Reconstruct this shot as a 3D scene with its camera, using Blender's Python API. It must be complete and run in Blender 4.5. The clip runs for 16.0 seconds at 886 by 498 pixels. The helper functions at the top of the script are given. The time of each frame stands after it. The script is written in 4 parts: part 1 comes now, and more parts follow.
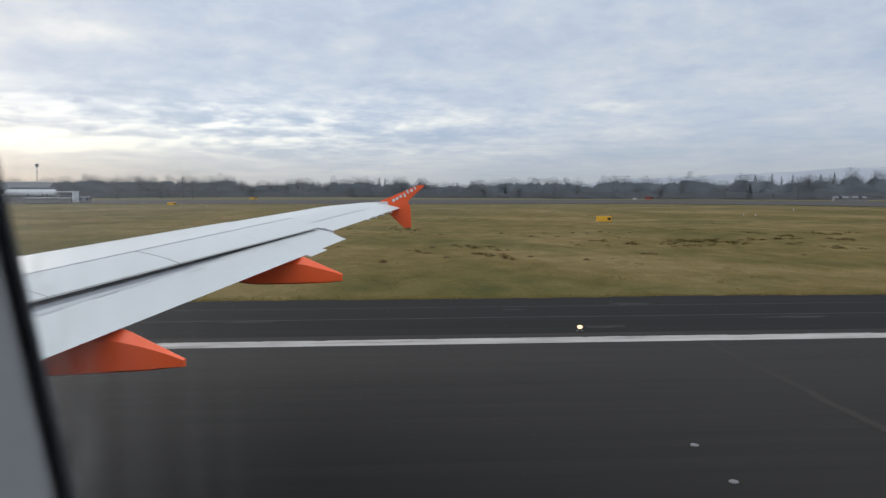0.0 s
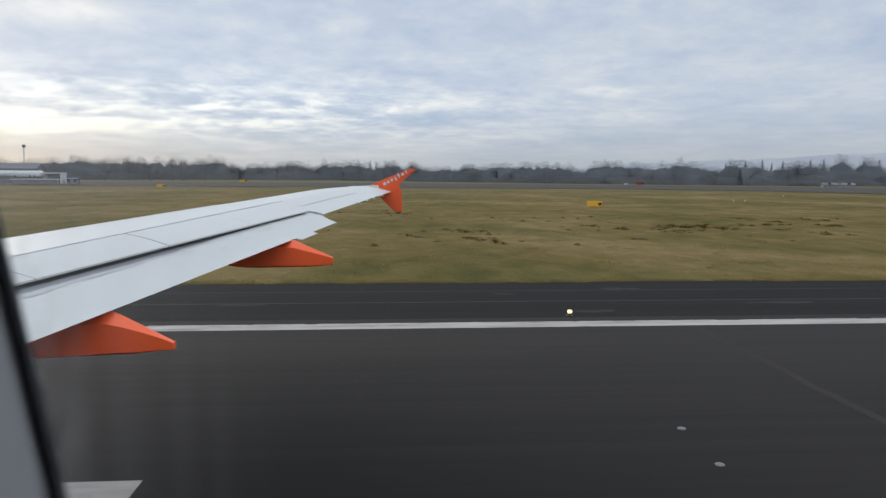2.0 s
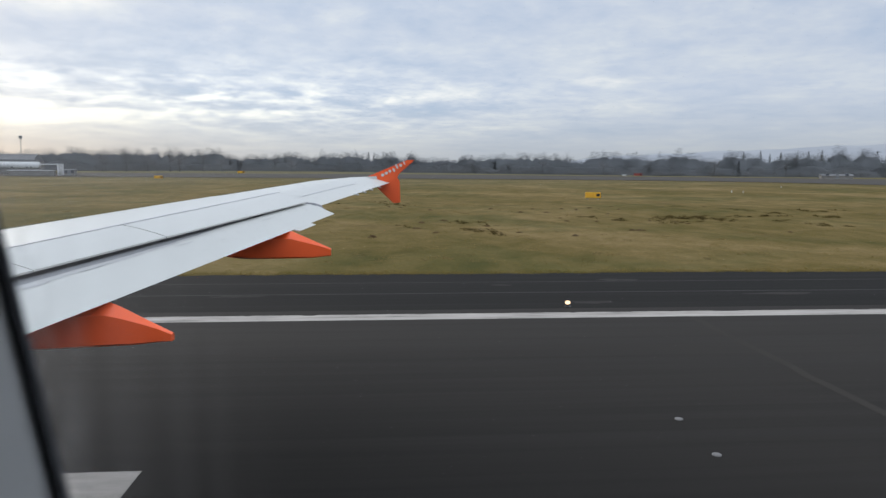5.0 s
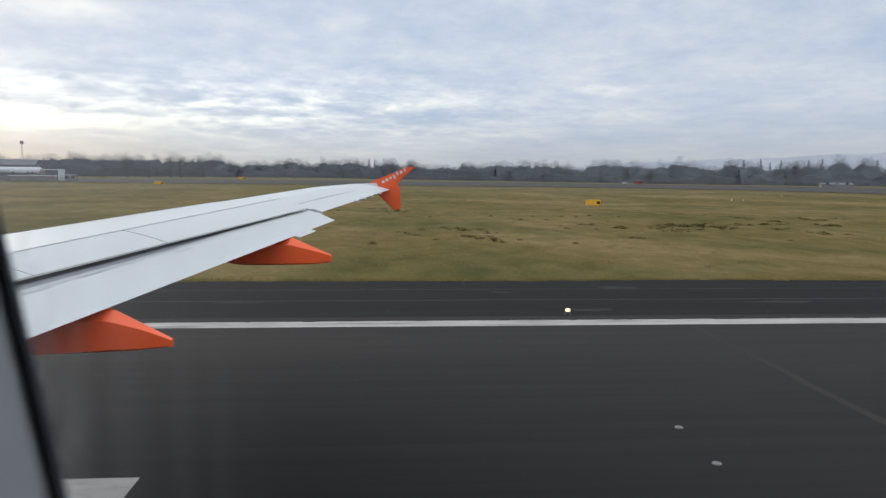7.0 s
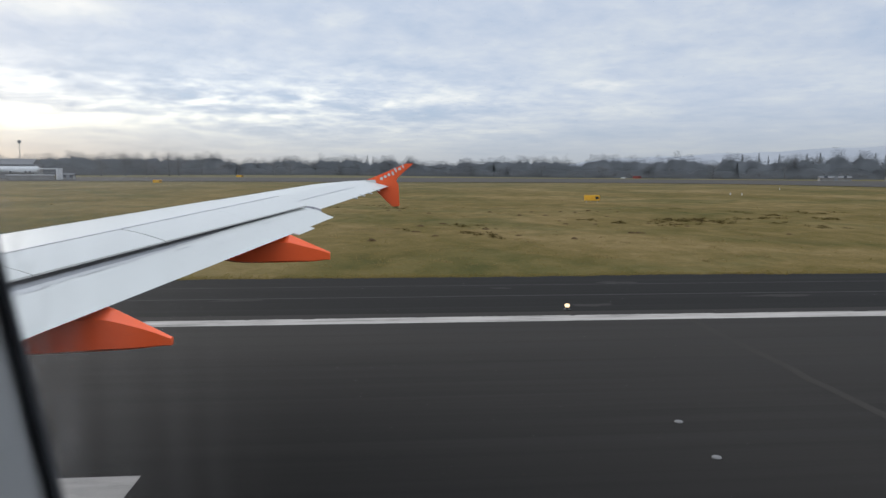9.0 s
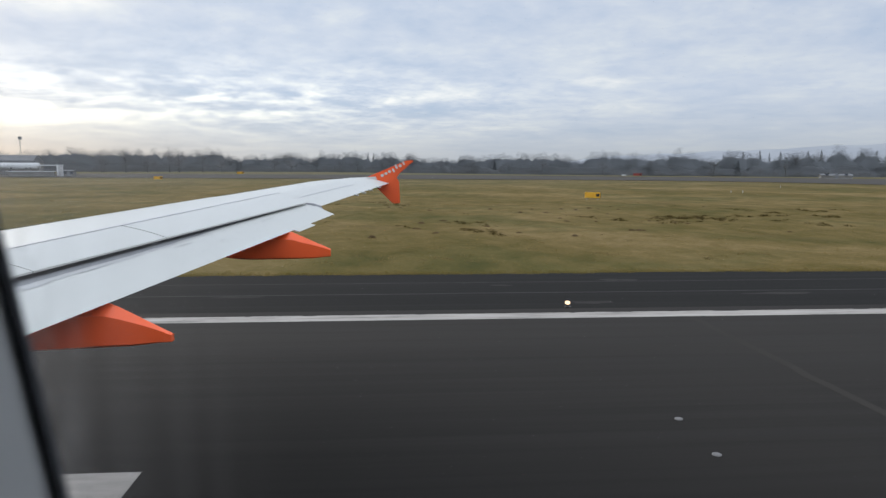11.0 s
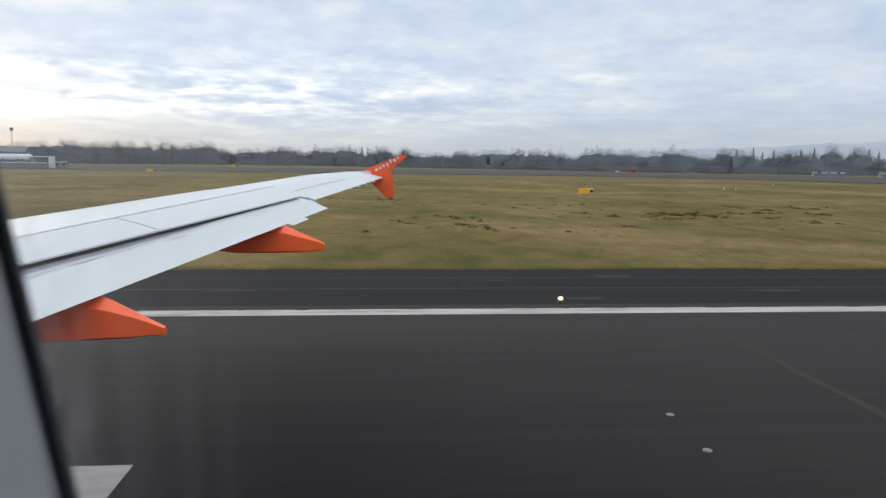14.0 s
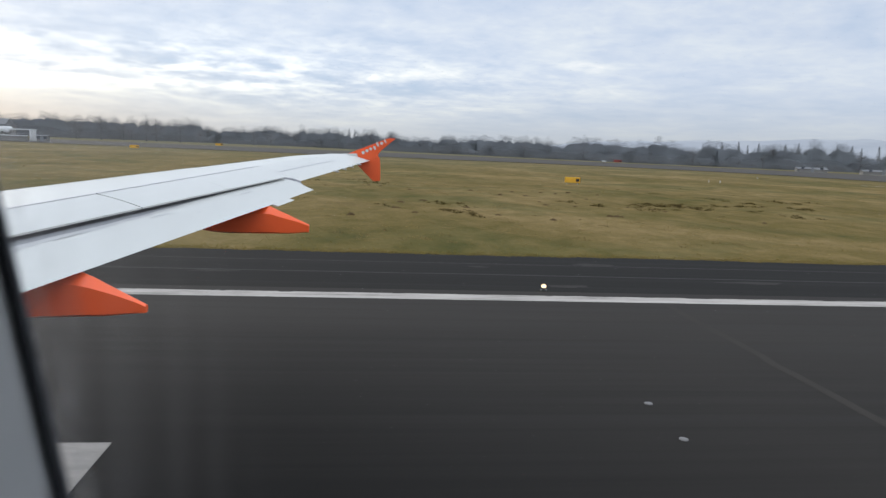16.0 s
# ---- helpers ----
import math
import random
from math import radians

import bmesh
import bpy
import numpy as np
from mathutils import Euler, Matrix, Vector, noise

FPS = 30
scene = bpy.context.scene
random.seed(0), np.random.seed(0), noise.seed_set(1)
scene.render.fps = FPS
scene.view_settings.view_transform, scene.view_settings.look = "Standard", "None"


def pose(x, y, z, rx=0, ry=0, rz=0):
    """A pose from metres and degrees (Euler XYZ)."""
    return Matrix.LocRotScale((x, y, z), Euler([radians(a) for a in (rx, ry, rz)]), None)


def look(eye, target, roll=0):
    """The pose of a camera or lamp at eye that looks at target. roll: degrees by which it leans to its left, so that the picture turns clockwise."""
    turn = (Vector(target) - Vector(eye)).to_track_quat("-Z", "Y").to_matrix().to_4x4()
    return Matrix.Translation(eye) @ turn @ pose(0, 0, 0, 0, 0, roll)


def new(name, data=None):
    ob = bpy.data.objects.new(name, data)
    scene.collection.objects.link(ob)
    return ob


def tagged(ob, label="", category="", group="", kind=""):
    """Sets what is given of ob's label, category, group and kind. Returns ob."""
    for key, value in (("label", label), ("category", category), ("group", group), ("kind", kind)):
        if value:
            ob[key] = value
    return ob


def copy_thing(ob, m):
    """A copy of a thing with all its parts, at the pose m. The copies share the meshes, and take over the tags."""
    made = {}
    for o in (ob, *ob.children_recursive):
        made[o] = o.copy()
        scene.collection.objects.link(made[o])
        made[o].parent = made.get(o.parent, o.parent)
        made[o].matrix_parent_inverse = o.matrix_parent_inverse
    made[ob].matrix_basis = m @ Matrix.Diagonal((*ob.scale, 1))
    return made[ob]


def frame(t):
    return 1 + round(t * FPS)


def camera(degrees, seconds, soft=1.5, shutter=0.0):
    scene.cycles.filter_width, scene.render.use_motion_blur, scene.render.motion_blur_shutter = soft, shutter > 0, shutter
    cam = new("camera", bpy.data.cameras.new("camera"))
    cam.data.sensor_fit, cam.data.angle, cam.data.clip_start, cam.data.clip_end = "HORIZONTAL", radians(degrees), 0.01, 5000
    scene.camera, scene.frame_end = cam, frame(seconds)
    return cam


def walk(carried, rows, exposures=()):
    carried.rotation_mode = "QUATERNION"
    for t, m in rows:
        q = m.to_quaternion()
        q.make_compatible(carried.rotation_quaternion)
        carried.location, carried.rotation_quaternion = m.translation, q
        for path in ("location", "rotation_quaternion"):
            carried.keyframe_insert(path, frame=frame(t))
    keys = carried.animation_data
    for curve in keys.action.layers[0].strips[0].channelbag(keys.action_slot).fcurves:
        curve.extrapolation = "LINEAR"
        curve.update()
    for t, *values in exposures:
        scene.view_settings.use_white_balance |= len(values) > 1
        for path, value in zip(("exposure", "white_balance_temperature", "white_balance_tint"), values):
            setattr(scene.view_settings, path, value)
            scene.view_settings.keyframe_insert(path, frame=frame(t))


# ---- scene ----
# The place is laid out round a parked airliner cabin: x runs aft along the runway, y out over the wing, z up.
RISE = 0.05                     # the body sits a little high on its gear
EYE_Z = 4.55 + RISE
cam = camera(65.0, 16.0, soft=1.4)
cam.data.dof.use_dof = True
cam.data.dof.focus_distance = 25.0
cam.data.dof.aperture_fstop = 10.5

# seconds, pitch, roll, yaw, and the small drift of the camera along the cabin and up
PATH = [
    (0.0, -4.88, 0.07, -3.67, -0.0021, 0.0000),
    (0.5, -5.10, 0.15, -3.55, -0.0019, 0.0000),
    (1.0, -5.52, 0.19, -3.62, -0.0018, 0.0000),
    (1.5, -5.91, -0.13, -4.12, -0.0017, 0.0000),
    (2.0, -6.19, -0.32, -4.39, -0.0016, 0.0000),
    (2.5, -6.37, -0.47, -4.65, -0.0015, 0.0000),
    (3.0, -6.53, -0.33, -4.43, -0.0014, 0.0000),
    (3.5, -6.40, -0.30, -4.37, -0.0012, 0.0000),
    (4.0, -6.93, -0.43, -4.59, -0.0014, 0.0000),
    (6.5, -6.59, -0.14, -4.41, -0.0020, 0.0000),
    (7.0, -6.34, -0.56, -4.50, -0.0021, 0.0000),
    (7.5, -6.55, -0.25, -4.63, -0.0018, 0.0000),
    (8.0, -6.81, -0.22, -4.81, -0.0015, 0.0000),
    (8.5, -6.90, -0.32, -4.55, -0.0018, 0.0000),
    (9.0, -6.64, -0.14, -4.63, -0.0009, 0.0000),
    (11.5, -7.12, -0.25, -4.57, -0.0018, 0.0000),
    (12.0, -7.58, -0.36, -4.56, -0.0009, 0.0000),
    (12.5, -7.72, -1.06, -4.85, -0.0000, 0.0000),
    (13.0, -8.11, -1.40, -5.41, 0.0030, 0.0000),
    (13.5, -7.90, -1.65, -5.25, 0.0027, 0.0000),
    (14.0, -7.30, -0.72, -5.05, -0.0052, 0.0000),
    (14.5, -8.65, -3.07, -4.52, -0.0090, 0.0000),
    (15.0, -8.76, -1.92, -5.08, -0.0112, 0.0000),
    (15.5, -7.86, -0.91, -5.00, -0.0035, 0.0000),
    (16.0, -8.50, -2.36, -6.09, -0.0073, 0.0000),
]
walk(cam, [(t, pose(dx, 0.0, EYE_Z + dz, 90 + p, r, y)) for t, p, r, y, dx, dz in PATH], [(0.0, -0.15), (2.5, -0.13), (4.0, -0.09), (7.0, -0.06), (11.5, -0.03), (13.0, 0.06), (14.0, 0.09), (16.0, 0.11)])

# ---- sky and sun ----
SUN_AZ, SUN_EL = radians(-38), radians(11)          # azimuth from +y towards -x, elevation
sun_dir = Vector((math.sin(SUN_AZ) * math.cos(SUN_EL), math.cos(SUN_AZ) * math.cos(SUN_EL), math.sin(SUN_EL)))


class Nodes:
    """Short hand for building a node tree."""

    def __init__(self, tree):
        self.tree = tree
        tree.nodes.clear()

    def add(self, kind, props=None, **links):
        n = self.tree.nodes.new(kind)
        props = props or {}
        if "operation" in props:
            n.operation = props["operation"]
        if "use_clamp" in props:
            n.use_clamp = props["use_clamp"]
        if "data_type" in props:
            n.data_type, n.blend_type = props["data_type"], props["blend_type"]
        for k, v in links.items():
            self.put(n, k, v)
        return n

    def put(self, n, key, v):
        sock = n.inputs[int(key[1:])] if key[0] == "i" and key[1:].isdigit() else n.inputs[key.replace("_", " ")]
        if isinstance(v, bpy.types.NodeSocket):
            self.tree.links.new(v, sock)
        elif isinstance(v, bpy.types.Node):
            self.tree.links.new(v.outputs[0], sock)
        else:
            sock.default_value = v

    def math(self, op, a, b=0.0, c=0.0, clamp=False):
        return self.add("ShaderNodeMath", {"operation": op, "use_clamp": clamp}, i0=a, i1=b, i2=c).outputs[0]

    def ramp(self, fac, stops, interp="LINEAR"):
        n = self.add("ShaderNodeValToRGB", None, Fac=fac)
        n.color_ramp.interpolation = interp
        while len(n.color_ramp.elements) < len(stops):
            n.color_ramp.elements.new(0.5)
        for e, (p, col) in zip(n.color_ramp.elements, stops):
            e.position = p
            e.color = (*col, 1) if len(col) == 3 else col
        return n.outputs["Color"]

    def mix(self, fac, a, b, blend="MIX"):
        n = self.add("ShaderNodeMix", {"data_type": "RGBA", "blend_type": blend})
        for s, v in ((n.inputs[0], fac), (n.inputs[6], a), (n.inputs[7], b)):
            if isinstance(v, bpy.types.NodeSocket):
                self.tree.links.new(v, s)
            elif isinstance(v, (int, float)):
                s.default_value = v if s == n.inputs[0] else (v, v, v, 1)
            else:
                s.default_value = (*v, 1)
        return n.outputs[2]

    def noise(self, vec, scale, detail=4.0, rough=0.55, dist=0.0):
        return self.add("ShaderNodeTexNoise", None, Vector=vec, Scale=scale, Detail=detail, Roughness=rough, Distortion=dist).outputs["Fac"]

    def stretch(self, vec, sx, sy, sz, off=(0, 0, 0)):
        return self.add("ShaderNodeMapping", None, Vector=vec, Scale=(sx, sy, sz), Location=off).outputs[0]


world = bpy.data.worlds.new("sky")
scene.world = world
world.use_nodes = True
N = Nodes(world.node_tree)
way = N.add("ShaderNodeTexCoord").outputs["Generated"]
xyz = N.add("ShaderNodeSeparateXYZ", None, Vector=way)
dx_, dy_, dz_ = xyz.outputs
# cloud banks: puffs that widen with height and flatten towards the horizon
level = N.math("SQRT", N.math("ADD", N.math("MULTIPLY", dx_, dx_), N.math("MULTIPLY", dy_, dy_)))
level = N.math("MAXIMUM", level, 0.05)
tall = N.math("LOGARITHM", N.math("ADD", N.math("MAXIMUM", dz_, 0.0), 0.06), 2.718)
deck = N.add("ShaderNodeCombineXYZ", None, X=N.math("DIVIDE", dx_, level), Y=N.math("DIVIDE", dy_, level), Z=tall).outputs[0]
big = N.noise(N.stretch(deck, 1.6, 1.6, 1.7, (3.1, 1.7, 0)), 1.0, 3.0, 0.5, 0.2)
fine = N.noise(N.stretch(deck, 5.6, 5.6, 5.4, (7.3, 2.2, 4.0)), 1.0, 5.0, 0.52, 0.15)
ripple = N.noise(N.stretch(deck, 15.0, 15.0, 9.0, (1.3, 4.2, 2.0)), 1.0, 5.0, 0.55, 0.35)
wisp = N.noise(N.stretch(deck, 34, 34, 24, (0.3, 9.2, 1.0)), 1.0, 4.0, 0.58, 0.3)
cloud = N.math("ADD", N.math("ADD", N.math("MULTIPLY", big, 0.20), N.math("MULTIPLY", ripple, 0.34)),
               N.math("ADD", N.math("MULTIPLY", fine, 0.24), N.math("MULTIPLY", wisp, 0.22)))
# bearing and height in the sky, in degrees, with frayed rims
bearing = N.math("MULTIPLY", N.math("ARCTAN2", dx_, dy_), 57.3)
height_ = N.math("MULTIPLY", N.math("ARCSINE", dz_), 57.3)
fray = N.noise(N.stretch(deck, 9.0, 9.0, 7.0, (5.5, 1.1, 3.0)), 1.0, 4.0, 0.6, 0.3)
fray2 = N.noise(N.stretch(deck, 14.0, 14.0, 12.0, (2.5, 8.1, 6.0)), 1.0, 4.0, 0.6, 0.3)
bearing_w = N.math("ADD", bearing, N.math("MULTIPLY", N.math("SUBTRACT", fray2, 0.5), 9.0))
height_w = N.math("ADD", height_, N.math("MULTIPLY", N.math("SUBTRACT", fray, 0.5), 1.9))


def puff(az, el, half_az, half_el, b=None, h=None):
    """A soft bank of cloud round a bearing and a height."""
    u = N.math("DIVIDE", N.math("SUBTRACT", b or bearing_w, az), half_az)
    v = N.math("DIVIDE", N.math("SUBTRACT", h or height_w, el), half_el)
    return N.math("POWER", 2.718, N.math("MULTIPLY", N.math("ADD", N.math("MULTIPLY", u, u), N.math("MULTIPLY", v, v)), -1.0))


# the deck is broken and lumpy towards the sun, smooth elsewhere
lumpy = N.math("MULTIPLY_ADD", puff(-13, 4.6, 22, 2.3, bearing, height_), 1.15, 0.36)
soft = N.noise(N.stretch(deck, 7.0, 7.0, 4.6, (4.4, 6.1, 2.0)), 1.0, 2.0, 0.45, 0.2)
cloud = N.math("MULTIPLY_ADD", N.math("SUBTRACT", cloud, 0.5), lumpy, 0.508)
cloud = N.math("MULTIPLY_ADD", N.math("SUBTRACT", soft, 0.5), 0.13, cloud)
# banks and gaps: bearing, height, half widths, and how much thicker the cloud is there
for az, el, half_az, half_el, more in ((-25, 5.2, 8, 0.34, 0.055), (-17, 4.9, 9, 0.30, 0.060), (-9.5, 4.7, 6, 0.28, 0.050), (-6.0, 5.3, 1.5, 0.50, 0.070),
                                       (-4.5, 4.5, 2.0, 0.35, 0.055), (1.0, 4.8, 2.2, 0.30, 0.060), (-24, 3.3, 8, 0.90, 0.080), (-18, 8.2, 9, 1.90, -0.025),
                                       (0.5, 8.3, 6, 0.42, -0.045), (0.0, 7.2, 3.0, 0.30, 0.055), (6.4, 8.9, 5, 0.80, 0.035), (15.9, 6.5, 1.8, 0.32, 0.060),
                                       (7.5, 2.9, 5, 0.22, 0.055), (32.4, 5.9, 2, 0.25, 0.050), (-23, 11.3, 4, 0.80, 0.050), (-3.5, 11.6, 1.6, 0.70, 0.045)):
    cloud = N.math("MULTIPLY_ADD", puff(az, el, half_az, half_el), more, cloud)
cloud_col = N.ramp(cloud, [(0.38, (0.45, 0.578, 0.775)), (0.455, (0.538, 0.640, 0.812)), (0.505, (0.635, 0.715, 0.855)), (0.555, (0.745, 0.808, 0.890)), (0.62, (0.94, 0.96, 0.98))])
# glow of the veiled sun, low over the horizon
flat_sun = Vector((sun_dir.x, sun_dir.y, 0)).normalized()
across = N.add("ShaderNodeVectorMath", {"operation": "DOT_PRODUCT"}, i0=way, i1=tuple(flat_sun)).outputs["Value"]
rise = N.math("DIVIDE", N.math("SUBTRACT", dz_, 0.075), 0.075)
band = N.math("POWER", 2.718, N.math("MULTIPLY", N.math("MULTIPLY", rise, rise), -1.0))
wide = N.math("POWER", N.math("MAXIMUM", across, 0.0), 6.0)
halo = N.math("MULTIPLY", wide, N.math("MULTIPLY_ADD", band, 0.98, 0.02))
glow = N.mix(1.0, N.ramp(halo, [(0.0, (0, 0, 0)), (1.0, (0.56, 0.575, 0.50))]), N.ramp(cloud, [(0.43, (0.22, 0.22, 0.22)), (0.60, (1.0, 1.0, 1.0))]), "MULTIPLY")
lit = N.mix(1.0, cloud_col, glow, "ADD")
low = N.math("POWER", N.math("SUBTRACT", 1.0, N.math("MULTIPLY", N.math("MAXIMUM", dz_, 0.0), 9.0, clamp=True)), 1.6)
haze = N.mix(N.math("MULTIPLY", halo, 0.9, clamp=True), (0.43, 0.48, 0.53), (0.62, 0.635, 0.56))
lit = N.mix(N.math("MULTIPLY", low, 0.8), lit, haze)
zenith = N.math("MULTIPLY_ADD", N.math("SMOOTH_MAX", N.math("SUBTRACT", dz_, 0.26), 0.0, 0.1), 2.25, 1.0)
warm = N.mix(N.math("MULTIPLY", N.math("SUBTRACT", zenith, 1.0), 1.2, clamp=True), (1.0, 1.0, 1.0), (1.02, 1.0, 0.965))
lit = N.mix(1.0, N.mix(1.0, lit, warm, "MULTIPLY"), N.add("ShaderNodeCombineXYZ", None, X=zenith, Y=zenith, Z=zenith).outputs[0], "MULTIPLY")
# the cloud thins out away from the veiled sun
thin = N.math("MULTIPLY_ADD", N.math("SUBTRACT", across, 0.35, clamp=True), 0.10, 0.965)
lit = N.mix(1.0, lit, N.add("ShaderNodeCombineXYZ", None, X=thin, Y=thin, Z=thin).outputs[0], "MULTIPLY")
nishita = N.add("ShaderNodeTexSky")
nishita.sky_type, nishita.sun_disc, nishita.sun_elevation, nishita.sun_rotation = "NISHITA", False, SUN_EL, SUN_AZ
blue = N.mix(1.0, nishita.outputs[0], (0.09, 0.09, 0.09), "MULTIPLY")
sky = N.mix(0.92, blue, lit)
back = N.add("ShaderNodeBackground", None, Color=sky, Strength=1.0)
N.add("ShaderNodeOutputWorld", None, Surface=back)

sun = new("sun", bpy.data.lights.new("sun", "SUN"))
sun.data.energy, sun.data.angle, sun.data.color = 0.9, radians(14), (1.0, 0.93, 0.82)
sun.matrix_world = look((0, 0, 60), Vector((0, 0, 60)) - sun_dir)


# ---- materials ----
def material(name):
    m = bpy.data.materials.new(name)
    m.use_nodes = True
    return m, Nodes(m.node_tree)


def finish(m, n, colour, rough=0.7, metal=0.0, height=None, bump=0.3, dist=0.02, gloss=0.5, **more):
    b = n.add("ShaderNodeBsdfPrincipled", None, Base_Color=colour, Roughness=rough, Metallic=metal, Specular_IOR_Level=gloss)
    for k, v in more.items():
        n.put(b, k, v)
    if height is not None:
        n.put(b, "Normal", n.add("ShaderNodeBump", None, Strength=bump, Distance=dist, Height=height).outputs[0])
    n.add("ShaderNodeOutputMaterial", None, Surface=b)
    return m


def obj_coord(n):
    return n.add("ShaderNodeTexCoord").outputs["Object"]


def world_coord(n):
    return n.add("ShaderNodeNewGeometry").outputs["Position"]


def simple(name, colour, rough=0.6, metal=0.0, grain=0.12, scale=8.0, **more):
    m, n = material(name)
    c = obj_coord(n)
    a = n.noise(c, scale, 5.0)
    b = n.noise(c, scale * 0.13, 3.0)
    f = n.math("ADD", n.math("MULTIPLY", a, 0.5), n.math("MULTIPLY", b, 0.5))
    lo = tuple(x * (1 - grain) for x in colour)
    hi = tuple(min(1, x * (1 + grain)) for x in colour)
    return finish(m, n, n.ramp(f, [(0.3, lo), (0.7, hi)]), rough, metal, height=a, bump=0.08, dist=0.005, **more)


def make_asphalt(name, dark, lighter, rubber, dark_span=None):
    m, n = material(name)
    c = world_coord(n)
    aggregate = n.noise(c, 38.0, 3.0, 0.7)
    patches = n.noise(n.stretch(c, 0.05, 0.35, 1), 1.0, 4.0, 0.6)
    streak = n.noise(n.stretch(c, 0.018, 2.2, 1), 1.0, 5.0, 0.65)
    fine = n.noise(n.stretch(c, 0.25, 9.0, 1), 1.0, 3.0, 0.6)
    f = n.math("ADD", n.math("ADD", n.math("MULTIPLY", patches, 0.34), n.math("MULTIPLY", streak, 0.36)),
               n.math("ADD", n.math("MULTIPLY", fine, 0.2), n.math("MULTIPLY", aggregate, 0.1)))
    col = n.ramp(f, [(0.32, dark), (0.66, lighter)])
    col = n.mix(n.math("MULTIPLY", n.ramp(streak, [(0.5, (0, 0, 0)), (0.75, (1, 1, 1))]), rubber), col, (0.022, 0.022, 0.023))
    if dark_span:                        # darker towards the middle of the runway, most of all forward
        across = n.math("ABSOLUTE", n.add("ShaderNodeSeparateXYZ", None, Vector=c).outputs[1])
        ragged = n.math("MULTIPLY_ADD", n.math("SUBTRACT", streak, 0.5), 5.0, across)
        black = n.math("SUBTRACT", 1.0, n.math("DIVIDE", n.math("SUBTRACT", ragged, dark_span[0]), dark_span[1] - dark_span[0], clamp=True))
        along = n.add("ShaderNodeSeparateXYZ", None, Vector=c).outputs[0]
        worn = n.math("SUBTRACT", 0.97, n.math("MULTIPLY", n.math("DIVIDE", n.math("ADD", along, 1.5), 9.0, clamp=True), 0.62))
        col = n.mix(n.math("MULTIPLY", black, worn), col, (0.0048, 0.0046, 0.0045))
    return finish(m, n, col, 0.9, 0.0, height=aggregate, bump=0.25, dist=0.006, gloss=0.12)


asphalt = make_asphalt("runway asphalt", (0.0206, 0.0181, 0.0155), (0.0368, 0.0324, 0.0278), 0.35, (8.6, 18.6))
shoulder_asphalt = make_asphalt("shoulder asphalt", (0.0068, 0.0060, 0.0051), (0.0142, 0.0125, 0.0107), 0.3)
taxi_asphalt = make_asphalt("taxiway asphalt", (0.050, 0.044, 0.038), (0.074, 0.066, 0.057), 0.2)


def make_paint(name, colour, worn):
    m, n = material(name)
    c = world_coord(n)
    wear = n.noise(n.stretch(c, 0.6, 3.0, 1), 1.0, 6.0, 0.7)
    grit = n.noise(c, 30.0, 4.0, 0.7)
    bands = n.noise(n.stretch(c, 0.14, 4.5, 1), 1.0, 4.0, 0.6)
    f = n.math("ADD", n.math("MULTIPLY", wear, 0.45), n.math("ADD", n.math("MULTIPLY", grit, 0.15), n.math("MULTIPLY", bands, 0.4)))
    return finish(m, n, n.ramp(f, [(0.36, worn), (0.47, tuple(0.75 * a for a in colour)), (0.6, colour)]), 0.75, height=grit, bump=0.15, dist=0.004, gloss=0.15)


line_paint = make_paint("runway line paint", (0.425, 0.388, 0.348), (0.11, 0.10, 0.09))
mark_paint = make_paint("touchdown mark paint", (0.33, 0.305, 0.28), (0.205, 0.19, 0.175))
yellow_paint = make_paint("faded yellow paint", (0.42, 0.35, 0.13), (0.16, 0.14, 0.08))


